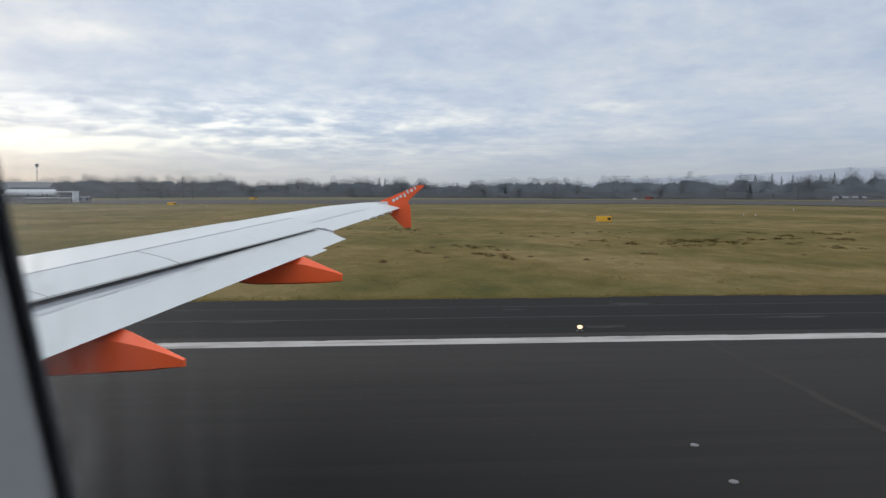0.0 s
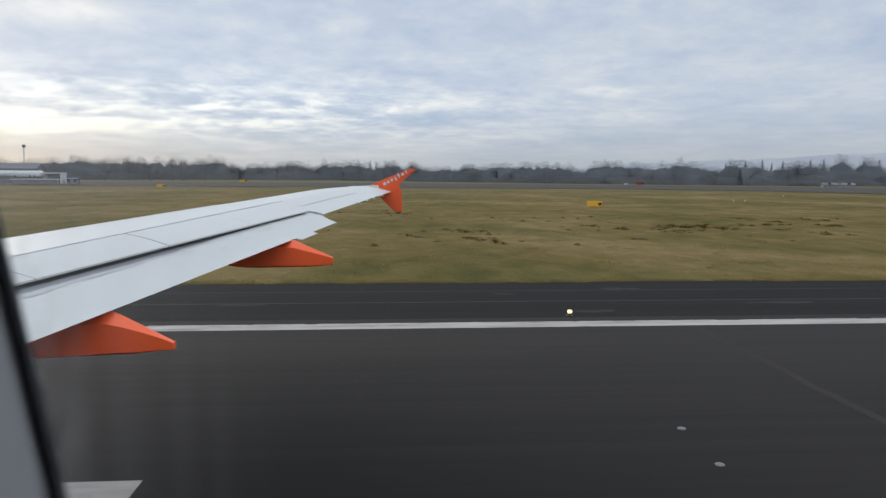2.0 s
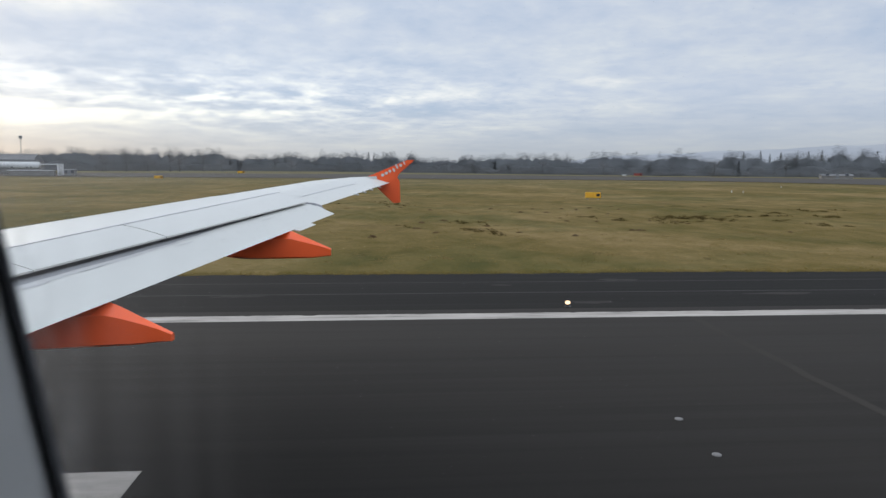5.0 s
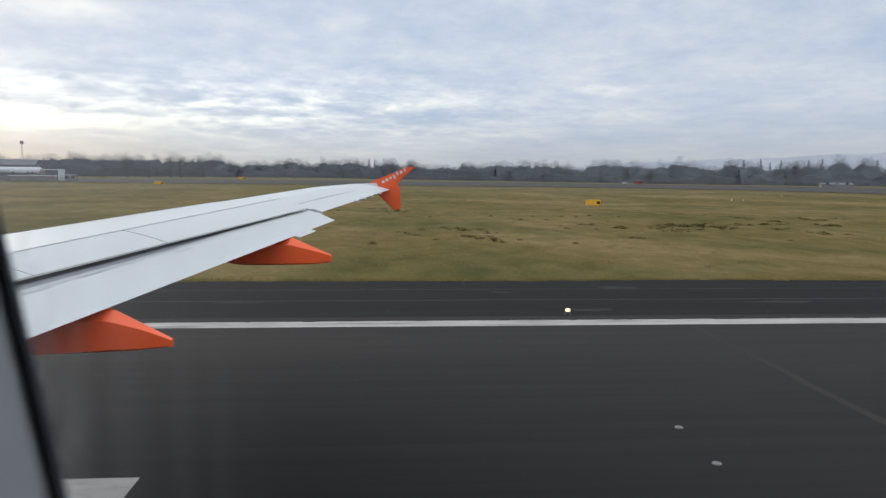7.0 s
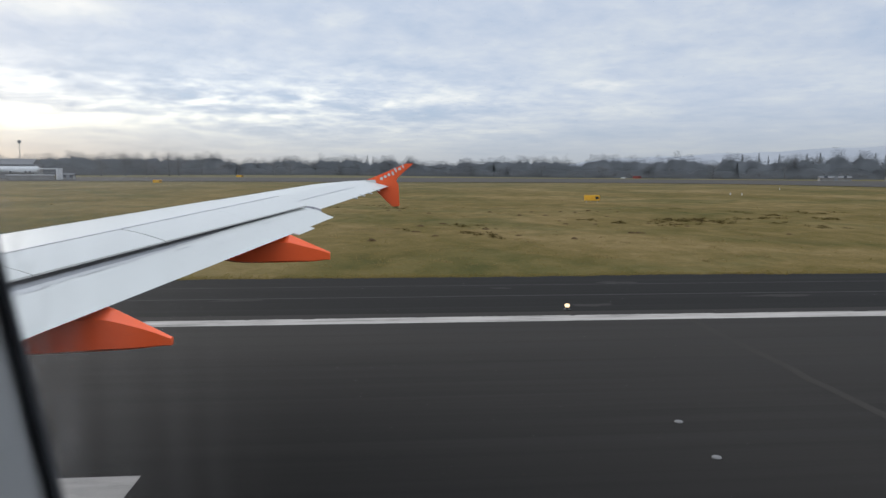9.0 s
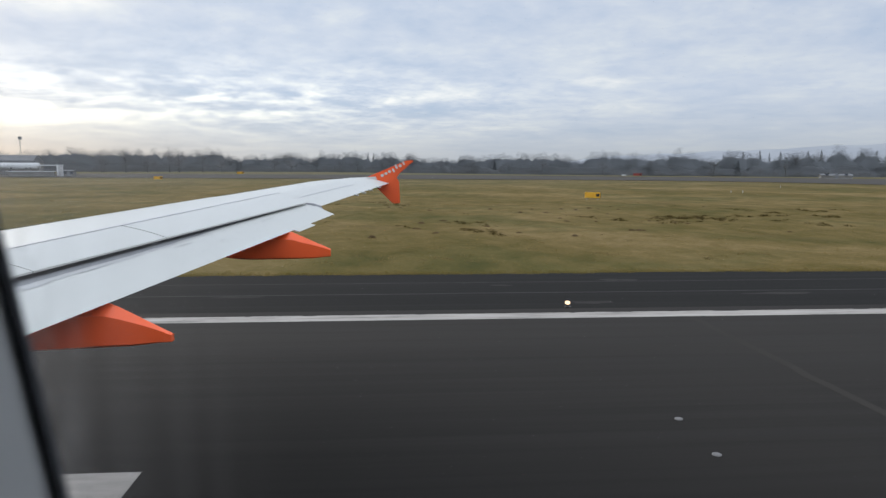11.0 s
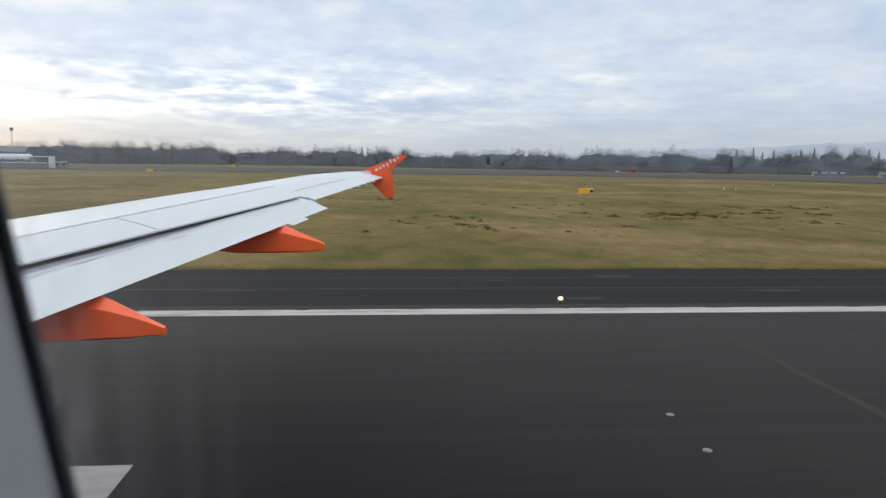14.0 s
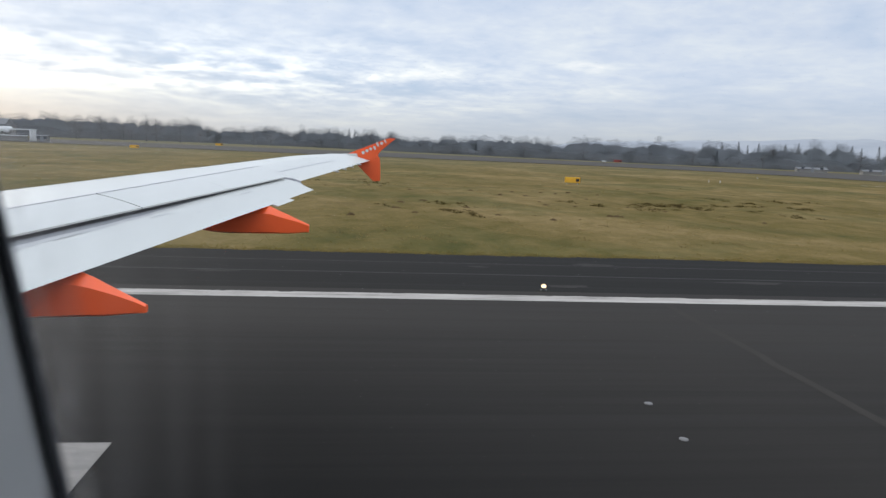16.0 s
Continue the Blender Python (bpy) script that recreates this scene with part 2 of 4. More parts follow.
def make_grass(name, kind):
    m, n = material(name)
    c = world_coord(n)
    blade = n.noise(n.stretch(c, 1.6, 1.3, 2), 2.6, 4.0, 0.65)
    tuft = n.noise(n.stretch(c, 0.40, 0.24, 1), 1.0, 5.0, 0.62, 0.6)
    mown = n.noise(n.stretch(c, 0.050, 0.040, 1, (4, 1, 0)), 1.0, 4.0, 0.52, 0.5)
    field = n.noise(n.stretch(c, 0.006, 0.02, 1, (2, 5, 0)), 1.0, 3.0)
    # straw lies in the green sward in long drifts
    f = n.math("ADD", n.math("ADD", n.math("MULTIPLY", mown, 0.36), n.math("MULTIPLY", tuft, 0.32)),
               n.math("ADD", n.math("MULTIPLY", field, 0.14), n.math("MULTIPLY", blade, 0.18)))
    straw = n.ramp(f, [(0.36, (0.060, 0.052, 0.013)), (0.44, (0.100, 0.076, 0.021)), (0.51, (0.143, 0.102, 0.036)), (0.60, (0.204, 0.144, 0.063))])
    green = n.ramp(tuft, [(0.33, (0.043, 0.050, 0.013)), (0.66, (0.084, 0.082, 0.025))])
    lush = n.noise(n.stretch(c, 0.06, 0.075, 1, (9, 3, 0)), 1.0, 4.0, 0.6, 0.5)
    col = n.mix(n.math("MULTIPLY", n.ramp(lush, [(0.49, (0, 0, 0)), (0.64, (1, 1, 1))]), 0.52), straw, green)
    bare = n.noise(n.stretch(c, 0.11, 0.09, 1, (1, 7, 0)), 1.0, 5.0, 0.6, 0.6)
    col = n.mix(n.math("MULTIPLY", n.ramp(bare, [(0.60, (0, 0, 0)), (0.70, (1, 1, 1))]), 0.55), col, (0.112, 0.078, 0.030))
    # distance haze is put into the colour: grass pales and greys past the taxiway
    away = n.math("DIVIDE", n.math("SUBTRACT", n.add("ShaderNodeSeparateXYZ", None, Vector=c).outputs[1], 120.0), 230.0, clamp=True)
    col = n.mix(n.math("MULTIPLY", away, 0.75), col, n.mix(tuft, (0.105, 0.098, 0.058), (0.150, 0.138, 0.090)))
    return finish(m, n, col, 0.95, height=n.math("ADD", blade, tuft), bump=0.5, dist=0.12, gloss=0.05)


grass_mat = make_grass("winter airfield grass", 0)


def make_foliage(name, colour, spread=0.35, soft=False):
    """Thin leaves and twigs: they scatter light and let some through; soft crowns shade by a bent normal."""
    m, n = material(name)
    r = n.add("ShaderNodeNewGeometry").outputs["Random Per Island"]
    o = n.add("ShaderNodeObjectInfo").outputs["Random"]
    f = n.math("ADD", n.math("MULTIPLY", r, 0.6), n.math("MULTIPLY", o, 0.4))
    col = n.ramp(f, [(0.0, tuple(c * (1 - spread) for c in colour)), (1.0, tuple(c * (1 + spread) for c in colour))])
    b = n.add("ShaderNodeBsdfDiffuse", None, Color=col)
    if soft:
        geo = n.add("ShaderNodeNewGeometry").outputs["Normal"]
        small = n.add("ShaderNodeVectorMath", {"operation": "SCALE"}, i0=geo, Scale=0.07).outputs[0]
        up = n.add("ShaderNodeVectorMath", {"operation": "ADD"}, i0=small, i1=(0.0, -0.7, 0.6)).outputs[0]
        n.put(b, "Normal", n.add("ShaderNodeVectorMath", {"operation": "NORMALIZE"}, i0=up).outputs[0])
        t = n.add("ShaderNodeBsdfTranslucent", None, Color=col)
        n.add("ShaderNodeOutputMaterial", None, Surface=n.add("ShaderNodeMixShader", None, i0=0.45, i1=b.outputs[0], i2=t.outputs[0]).outputs[0])
        return m
    t = n.add("ShaderNodeBsdfTranslucent", None, Color=col)
    n.add("ShaderNodeOutputMaterial", None, Surface=n.add("ShaderNodeMixShader", None, i0=0.5, i1=b.outputs[0], i2=t.outputs[0]).outputs[0])
    return m


blade_mat = make_foliage("grass blades", (0.215, 0.168, 0.060), 0.15)
tuft_mat = make_foliage("dark weed tuft", (0.15, 0.115, 0.05), 0.3)
dead_mat = make_foliage("dry straw tuft", (0.27, 0.20, 0.095), 0.25)


def make_wing_paint(name, colour, rough, grime=0.9):
    """Gloss paint with faint streaks swept back along the airflow, thin dirt and small spots."""
    m, n = material(name)
    c = world_coord(n)
    flow = n.noise(n.stretch(c, 0.5, 7.0, 1.0), 1.0, 5.0, 0.6)
    cloudy = n.noise(n.stretch(c, 0.8, 0.35, 1.0, (3, 8, 1)), 1.0, 3.0, 0.5)
    spot = n.noise(c, 26.0, 4.0, 0.7)
    f = n.math("ADD", n.math("ADD", n.math("MULTIPLY", flow, 0.34), n.math("MULTIPLY", cloudy, 0.5)), n.math("MULTIPLY", spot, 0.16))
    col = n.ramp(f, [(0.32, tuple(grime * a for a in colour)), (0.58, colour)])
    r = n.math("MULTIPLY_ADD", flow, 0.16, rough - 0.08)
    return finish(m, n, col, r, 0.0, height=spot, bump=0.02, dist=0.003)


wing_paint = make_wing_paint("light grey wing paint", (0.555, 0.554, 0.524), 0.45, 0.92)
flap_paint = make_wing_paint("flap grey paint", (0.54, 0.543, 0.516), 0.5, 0.92)
slat_pale = make_wing_paint("pale leading edge", (0.60, 0.598, 0.59), 0.45, 0.95)
orange_paint = make_wing_paint("orange gloss paint", (0.95, 0.125, 0.028), 0.36, 0.93)
nose_wear_shade = make_wing_paint("worn and shaded grey flap nose", (0.27, 0.275, 0.285), 0.6, 0.75)
nose_film = make_wing_paint("thin grey dirt and shade on the flap", (0.485, 0.485, 0.48), 0.55, 0.75)
gap_shade = simple("grey for shade in the flap gaps", (0.27, 0.27, 0.285), 0.7)
seam_dark = make_wing_paint("sealant seam", (0.41, 0.41, 0.49), 0.45)
logo_white = simple("white logo film", (0.62, 0.60, 0.58), 0.5)
oil_mat = make_wing_paint("grey scuff streak", (0.44, 0.44, 0.445), 0.5)
panel_plastic = simple("grey cabin plastic", (0.60, 0.61, 0.615), 0.55, 0, 0.05, 60)
fuselage_paint = simple("white fuselage paint", (0.72, 0.72, 0.71), 0.4, 0, 0.06, 3.0)
seal_rubber = simple("black window seal", (0.10, 0.108, 0.122), 0.6)
bark = simple("winter bark", (0.20, 0.195, 0.19), 0.95, 0, 0.3, 1.0)


# ---- mesh helpers ----
def part(name, bm, mat, parent=None, label="", smooth=False):
    me = bpy.data.meshes.new(name)
    bmesh.ops.recalc_face_normals(bm, faces=bm.faces)
    bm.to_mesh(me)
    bm.free()
    me.materials.append(mat)
    if smooth:
        for p in me.polygons:
            p.use_smooth = True
    ob = new(name, me)
    ob.parent = parent
    if label:
        tagged(ob, label)
    return ob


def thing(name, label, category, group="", kind="", m=None):
    e = tagged(new(name), label, category, group, kind)
    if m is not None:
        e.matrix_world = m
    return e


def add_box(bm, x0, x1, y0, y1, z0, z1, bevel=0.0):
    vs = [bm.verts.new(p) for p in ((x0, y0, z0), (x1, y0, z0), (x1, y1, z0), (x0, y1, z0), (x0, y0, z1), (x1, y0, z1), (x1, y1, z1), (x0, y1, z1))]
    fs = [bm.faces.new([vs[i] for i in f]) for f in ((0, 3, 2, 1), (4, 5, 6, 7), (0, 1, 5, 4), (1, 2, 6, 5), (2, 3, 7, 6), (3, 0, 4, 7))]
    if bevel:
        bmesh.ops.bevel(bm, geom=list({e for f in fs for e in f.edges}), offset=bevel, segments=2, affect="EDGES")


def box(x0, x1, y0, y1, z0, z1, bevel=0.0):
    bm = bmesh.new()
    add_box(bm, x0, x1, y0, y1, z0, z1, bevel)
    return bm


def add_tube(bm, a, b, ra, rb, sides=6, cap=True):
    a, b = Vector(a), Vector(b)
    q = (b - a).to_track_quat("Z", "Y")
    rings = []
    for p, r in ((a, ra), (b, rb)):
        rings.append([bm.verts.new(p + q @ Vector((r * math.cos(k * math.tau / sides), r * math.sin(k * math.tau / sides), 0))) for k in range(sides)])
    for k in range(sides):
        bm.faces.new((rings[0][k], rings[0][(k + 1) % sides], rings[1][(k + 1) % sides], rings[1][k]))
    if cap:
        bm.faces.new(rings[0][::-1])
        bm.faces.new(rings[1])


def grid_mesh(bm, rows, closed=False):
    """Skins rows of points into quads."""
    vv = [[bm.verts.new(p) for p in r] for r in rows]
    for a, b in zip(vv, vv[1:]):
        n = len(a)
        for k in range(n if closed else n - 1):
            bm.faces.new((a[k], a[(k + 1) % n], b[(k + 1) % n], b[k]))
    return vv


def plate(points, thick):
    """A flat plate in the xz plane from its outline, with a thickness across y and a bevelled rim."""
    bm = bmesh.new()
    f = bm.faces.new([bm.verts.new((x, 0, z)) for x, z in points])
    out = bmesh.ops.extrude_face_region(bm, geom=[f])
    bmesh.ops.translate(bm, verts=[v for v in out["geom"] if isinstance(v, bmesh.types.BMVert)], vec=(0, thick, 0))
    bmesh.ops.bevel(bm, geom=bm.edges[:], offset=thick * 0.3, segments=2, affect="EDGES")
    return bm


def smoothstep(a, b, x):
    t = min(1, max(0, (x - a) / (b - a)))
    return t * t * (3 - 2 * t)


def lerp(a, b, t):
    return a + (b - a) * t


# ---- ground ----
RUNWAY_EDGE, SHOULDER_EDGE = 21.75, 29.1


def ground_z(x, y):
    """Gentle swells of the airfield, level beside the pavements."""
    far = smoothstep(40, 130, abs(y))
    return -0.035 + far * (0.35 * noise.noise((x * 0.006, y * 0.011, 3.0)) - 0.1)


bm = bmesh.new()
xs = [-4600, -3000, -1800, -1100] + [-700 + 20 * i for i in range(71)] + [1100, 1800, 3000, 4600]
ys = [-4600, -2500, -1000, -400, -150, -60, 0, 20, 28, 29.5, 32, 36, 41, 47, 54, 62, 72, 84, 98, 114, 132, 152, 175, 200, 230, 265, 300, 340, 390, 450, 530, 650, 850, 1300, 2400, 4600]
grid_mesh(bm, [[(x, y, ground_z(x, y)) for y in ys] for x in xs])
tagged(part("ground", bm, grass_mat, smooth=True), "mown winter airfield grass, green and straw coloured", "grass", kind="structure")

bm = bmesh.new()
add_box(bm, -900, 900, -RUNWAY_EDGE, RUNWAY_EDGE, -0.4, 0.0)
tagged(part("runway", bm, asphalt), "dark grey asphalt runway with rubber streaks", "runway", kind="structure")

# the shoulder's outer edge wavers where the grass creeps over it
bm = bmesh.new()
rng = random.Random(4)
row = []
for i in range(1201):
    x = -300 + i * 0.5
    row.append((x, SHOULDER_EDGE + 0.35 * noise.noise((x * 0.12, 2, 0)) + 0.16 * noise.noise((x * 0.9, 7, 0))))
top = [[bm.verts.new((x, RUNWAY_EDGE, -0.002)) for x, y in row], [bm.verts.new((x, y, -0.002)) for x, y in row], [bm.verts.new((x, y + 0.02, -0.3)) for x, y in row]]
for a, b in zip(top, top[1:]):
    for k in range(len(a) - 1):
        bm.faces.new((a[k], a[k + 1], b[k + 1], b[k]))
tagged(part("runway_shoulder", bm, shoulder_asphalt), "darker asphalt runway shoulder with an overgrown edge", "pavement", kind="structure")

# edge line: short painted stretches with chipped outer rims
line = thing("edge_line", "white painted runway edge line, chipped and dirty", "road marking", kind="structure")
rng = random.Random(11)
x = -60.0
while x < 60:
    ln = 3.0
    bm = bmesh.new()
    n = 40
    inner = [(x + ln * k / n, 20.36 + rng.uniform(0, 0.012)) for k in range(n + 1)]
    chip = 0.0
    outer = []
    for k in range(n + 1):
        if rng.random() < 0.16:
            chip = rng.choice((0, 0, 0, 0, 0.015, 0.03, 0.07))
        outer.append((x + ln * k / n, 21.14 - chip + rng.uniform(0, 0.008)))
    grid_mesh(bm, [[(a, b, 0.004) for a, b in inner], [(a, b, 0.004) for a, b in outer]])
    part("line_segment", bm, line_paint, line)
    x += ln
# touchdown mark: broad painted bar ahead of the camera
mark = thing("touchdown_mark", "broad worn white touchdown bar painted on the runway", "road marking", kind="structure")
part("bar", box(-26.2, -3.7, 7.1, 10.3, 0.0, 0.005), mark_paint, mark)

# pale joints in the pavements
bm = bmesh.new()
for y, w in ((24.6, 0.05), (26.9, 0.035)):
    pts = [(-150 + i, y + 0.05 * noise.noise((i * 0.3, y, 0))) for i in range(301)]
    grid_mesh(bm, [[(a, b - w, 0.003) for a, b in pts], [(a, b + w, 0.003) for a, b in pts]])
tagged(part("shoulder_joint", bm, simple("pale joint filler", (0.055, 0.053, 0.050), 0.9, gloss=0.1)), "pale filled joints running along the shoulder", "joint", kind="structure")
bm = bmesh.new()
pts = [(9.3 + 0.12 * noise.noise((i * 0.6, 3, 0)), lerp(20.2, 7.0, i / 20)) for i in range(21)]
grid_mesh(bm, [[(a - 0.12, b, 0.003) for a, b in pts], [(a + 0.12, b, 0.003) for a, b in pts]])
tagged(part("runway_joint", bm, simple("pale runway seam", (0.0345, 0.0306, 0.0262), 0.9, gloss=0.1)), "faint pale seam crossing the runway asphalt", "joint", kind="structure")

# pale scuffed patches on the shoulder
scuffed = make_asphalt("scuffed shoulder asphalt", (0.022, 0.020, 0.0178), (0.040, 0.036, 0.032), 0.1)
rng = random.Random(17)
for cx, cy, rx, ry in ((6.9, 22.75, 1.0, 0.34), (-5.2, 24.3, 1.3, 0.30), (9.2, 27.2, 1.0, 0.42), (4.3, 26.2, 0.55, 0.22), (14.4, 24.0, 1.6, 0.26)):
    bm = bmesh.new()
    ring = []
    for k in range(26):
        a = math.tau * k / 26
        r = 0.7 + 0.5 * noise.noise((math.cos(a) * 1.6, math.sin(a) * 1.6, cx))
        ring.append(bm.verts.new((cx + rx * r * math.cos(a), cy + ry * r * math.sin(a), 0.0025)))
    bm.faces.new(ring)
    tagged(part("shoulder_patch", bm, scuffed), "pale scuffed patch on the dark shoulder", "patch", kind="structure")

# curving taxiway beyond the grass, and the disused link with its cross
def ribbon(name, near, far, mat, z, label):
    bm = bmesh.new()
    rows = []
    for (x0, y0), (x1, y1) in zip(near, far):
        rows.append([(lerp(x0, x1, k / 6), lerp(y0, y1, k / 6), ground_z(lerp(x0, x1, k / 6), lerp(y0, y1, k / 6)) + z) for k in range(7)])
    grid_mesh(bm, rows)
    return tagged(part(name, bm, mat), label, "taxiway", kind="structure")


def bend(pts, n):
    """A smooth line through a few places."""
    out = []
    for i in range(len(pts) - 1):
        p0, p1, p2, p3 = (Vector(pts[max(0, min(len(pts) - 1, i + k))]) for k in (-1, 0, 1, 2))
        for s in range(n):
            t = s / n
            out.append(0.5 * ((2 * p1) + (p2 - p0) * t + (2 * p0 - 5 * p1 + 4 * p2 - p3) * t * t + (3 * p1 - p0 - 3 * p2 + p3) * t ** 3))
    return [tuple(p) for p in out] + [pts[-1]]


near = bend([(-420, 262), (-200, 250), (8, 230), (70, 217), (112, 190), (142, 150), (180, 95), (225, 28.5)], 12)
far = bend([(-420, 345), (-200, 345), (12, 338), (95, 318), (145, 285), (190, 235), (250, 145), (320, 28.5)], 12)
ribbon("taxiway", near, far, taxi_asphalt, 0.10, "grey asphalt taxiway curving across the airfield")
ribbon("disused_link", [(-18.6, 28.9), (-18.4, 60), (-18.2, 92)], [(-11.1, 28.9), (-10.7, 60), (-10.2, 92)], shoulder_asphalt, 0.05, "narrow disused asphalt link into the grass")
cross = thing("closed_cross", "faded yellow cross painted on the disused link", "road marking", kind="structure", m=pose(-14.6, 33.6, 0.03))
for a in (38, -38):
    bm = box(-2.2, 2.2, -0.42, 0.42, -0.002, 0.003 + 0.004 * (a > 0))
    bmesh.ops.rotate(bm, verts=bm.verts, matrix=Matrix.Rotation(radians(a), 3, "Z"))
    part("stroke", bm, yellow_paint, cross)

# ---- airliner wing ----
wing = thing("airliner_wing", "light grey airliner wing with flaps out and orange tip fence", "aircraft wing", m=pose(0, 0, RISE))


def le(L):                      # leading edge crest
    x = -1.42 - (14.3 - L) * 0.51
    z = 3.787 + (L - 8.327) * 0.0742
    tip = max(0.0, L - 14.0) / 1.45
    x += 0.62 * tip ** 2.2
    z += 0.0 - 0.03 * tip
    return x, z


def hinge(L):                   # spoiler and aileron hinge line
    return -1.77 - (11.4 - L) * 0.303, 3.80 + (L - 6.22) * 0.0556


def cove(L):                    # trailing edge of the spoilers
    return -1.302 - (11.4 - L) * 0.303, 3.65 + (L - 5.80) * 0.0523


def flap_te(L):
    return -0.865 - (11.6 - L) * 0.27, 3.315 + (L - 5.138) * 0.0655


def outer_te(L):                # trailing edge outboard of the flap
    return -1.105 + (L - 11.8) * 0.3175, 3.86 + (L - 11.8) * 0.0796


def wing_rows(L0, L1, n, back, s0=0.0, s1=1.0, m=14, under=True):
    """Closed sections from the nose to the line given by back."""
    rows = []
    for i in range(n + 1):
        L = lerp(L0, L1, i / n)
        (xl, zl), (xh, zh), (xb, zb) = le(L), hinge(L), back(L)
        xn = xl - 0.03
        chord = xb - xn
        d = 0.055 * chord

        def top_z(x):
            if x < xl + 0.10 * chord:
                u = 1 - (x - xn) / (xl + 0.10 * chord - xn)
                return zl + 0.01 - d * (1 - math.sqrt(max(0, 1 - u * u)))
            if x < xh:
                return lerp(zl + 0.01, zh, (x - xl - 0.1 * chord) / max(0.01, xh - xl - 0.1 * chord))
            return lerp(zh, zb, (x - xh) / max(0.01, xb - xh))

        upper = []
        for k in range(m + 1):
            s = (k / m) ** 1.6
            x = xn + chord * s
            upper.append((x, L, top_z(x)))
        lower = []
        for k in range(m - 1, 0, -1):
            s = (k / m) ** 1.6
            x = xn + chord * s
            lower.append((x, L, lerp(zl - d, zb - 0.03, s) - 0.07 * chord * math.sin(math.pi * min(1, s ** 0.6))))
        rows.append(upper + lower)
    return rows


def skin(name, rows, mat, label=""):
    bm = bmesh.new()
    vv = grid_mesh(bm, rows, closed=True)
    bm.faces.new(vv[0])
    bm.faces.new(vv[-1])
    ob = part(name, bm, mat, wing, label, smooth=True)
    ob.data.set_sharp_from_angle(angle=radians(35))
    return ob


skin("wing_box", wing_rows(0.10, 11.45, 26, lambda L: (hinge(L)[0] - 0.012, hinge(L)[1])), wing_paint)
skin("outer_wing", wing_rows(11.46, 15.42, 22, outer_te), wing_paint)
# slats: slightly lighter strips along the nose
for L0, L1 in ((2.6, 5.95), (6.0, 8.95), (9.0, 11.9), (11.95, 14.0)):
    bm = bmesh.new()
    back = (lambda L: (hinge(L)[0] - 0.012, hinge(L)[1])) if L1 < 11.5 else outer_te
    rows = [[(x - 0.004, y, z + 0.004) for x, y, z in r[:4]] for r in wing_rows(L0, L1, 8, back)]
    grid_mesh(bm, rows)
    part("slat", bm, slat_pale, wing, "bright leading edge slat", smooth=True)
# cove behind the spoilers, set back; the slot's shade is put into its grey
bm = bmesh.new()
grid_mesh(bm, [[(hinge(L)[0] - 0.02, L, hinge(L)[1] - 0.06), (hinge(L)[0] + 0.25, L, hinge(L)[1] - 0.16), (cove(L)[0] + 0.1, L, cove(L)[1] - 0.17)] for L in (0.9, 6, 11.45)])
part("cove", bm, gap_shade, wing, "recess between spoilers and flap with shade in its colour")
SPLIT = {7.76: 0.012, 5.98: 0.006}              # half gaps between panels
SPOILERS = (1.2, 4.15, 5.98, 7.76, 9.58, 11.42)
for a, b in zip(SPOILERS, SPOILERS[1:]):
    bm = bmesh.new()
    rows = []
    for i in range(7):
        L = lerp(a + SPLIT.get(a, 0.002), b - SPLIT.get(b, 0.002), i / 6)
        (xh, zh), (xc, zc) = hinge(L), cove(L)
        sec = [(lerp(xh, xc, k / 4), L, lerp(zh, zc, k / 4) + 0.012 * math.sin(math.pi * k / 4)) for k in range(5)]
        sec += [(xc, L, zc - 0.018), (xh, L, zh - 0.10)]
        rows.append(sec)
    vv = grid_mesh(bm, rows, closed=True)
    bm.faces.new(vv[0])
    bm.faces.new(vv[-1])
    part("spoiler", bm, wing_paint, wing).data.set_sharp_from_angle(angle=radians(30))


def flap_drop(L):               # the slot under the spoilers opens inboard
    return 0.030 + 0.014 * smoothstep(-10.8, -8.2, -L)


def flap_rows(L0, L1, n, ext=0.0):
    rows = []
    for i in range(n + 1):
        L = lerp(L0, L1, i / n)
        (xc, zc), (xf, zf) = cove(L), flap_te(L)
        xf += ext
        zf -= ext * 0.25 + 0.004 * (ext > 0)
        x0, z0 = xc - 0.10, zc - flap_drop(L)
        if ext:
            x0, z0 = lerp(x0, xf, 0.8), lerp(z0, zf, 0.8) - 0.012
        sec = []
        for k in range(9):
            s = k / 8
            sec.append((lerp(x0, xf, s), L, lerp(z0, zf, s) + 0.035 * math.sin(math.pi * min(1, s * 1.15)) * (1 - s) * (ext == 0) + (-0.05 if k == 0 and not ext else 0)))
        for k in range(7, 0, -1):
            s = k / 8
            sec.append((lerp(x0, xf, s), L, lerp(z0 - (0.02 if ext else 0.12), zf - 0.012, s)))
        rows.append(sec)
    return rows


skin("outboard_flap", flap_rows(4.95, 11.58, 20), flap_paint, "extended outboard flap with faint scuffs")
skin("inboard_flap", [[(x - 0.10, y, z) for x, y, z in r] for r in flap_rows(0.9, 4.93, 6)], flap_paint)
skin("flap_tab", flap_rows(9.95, 10.55, 3, 0.075), flap_paint)

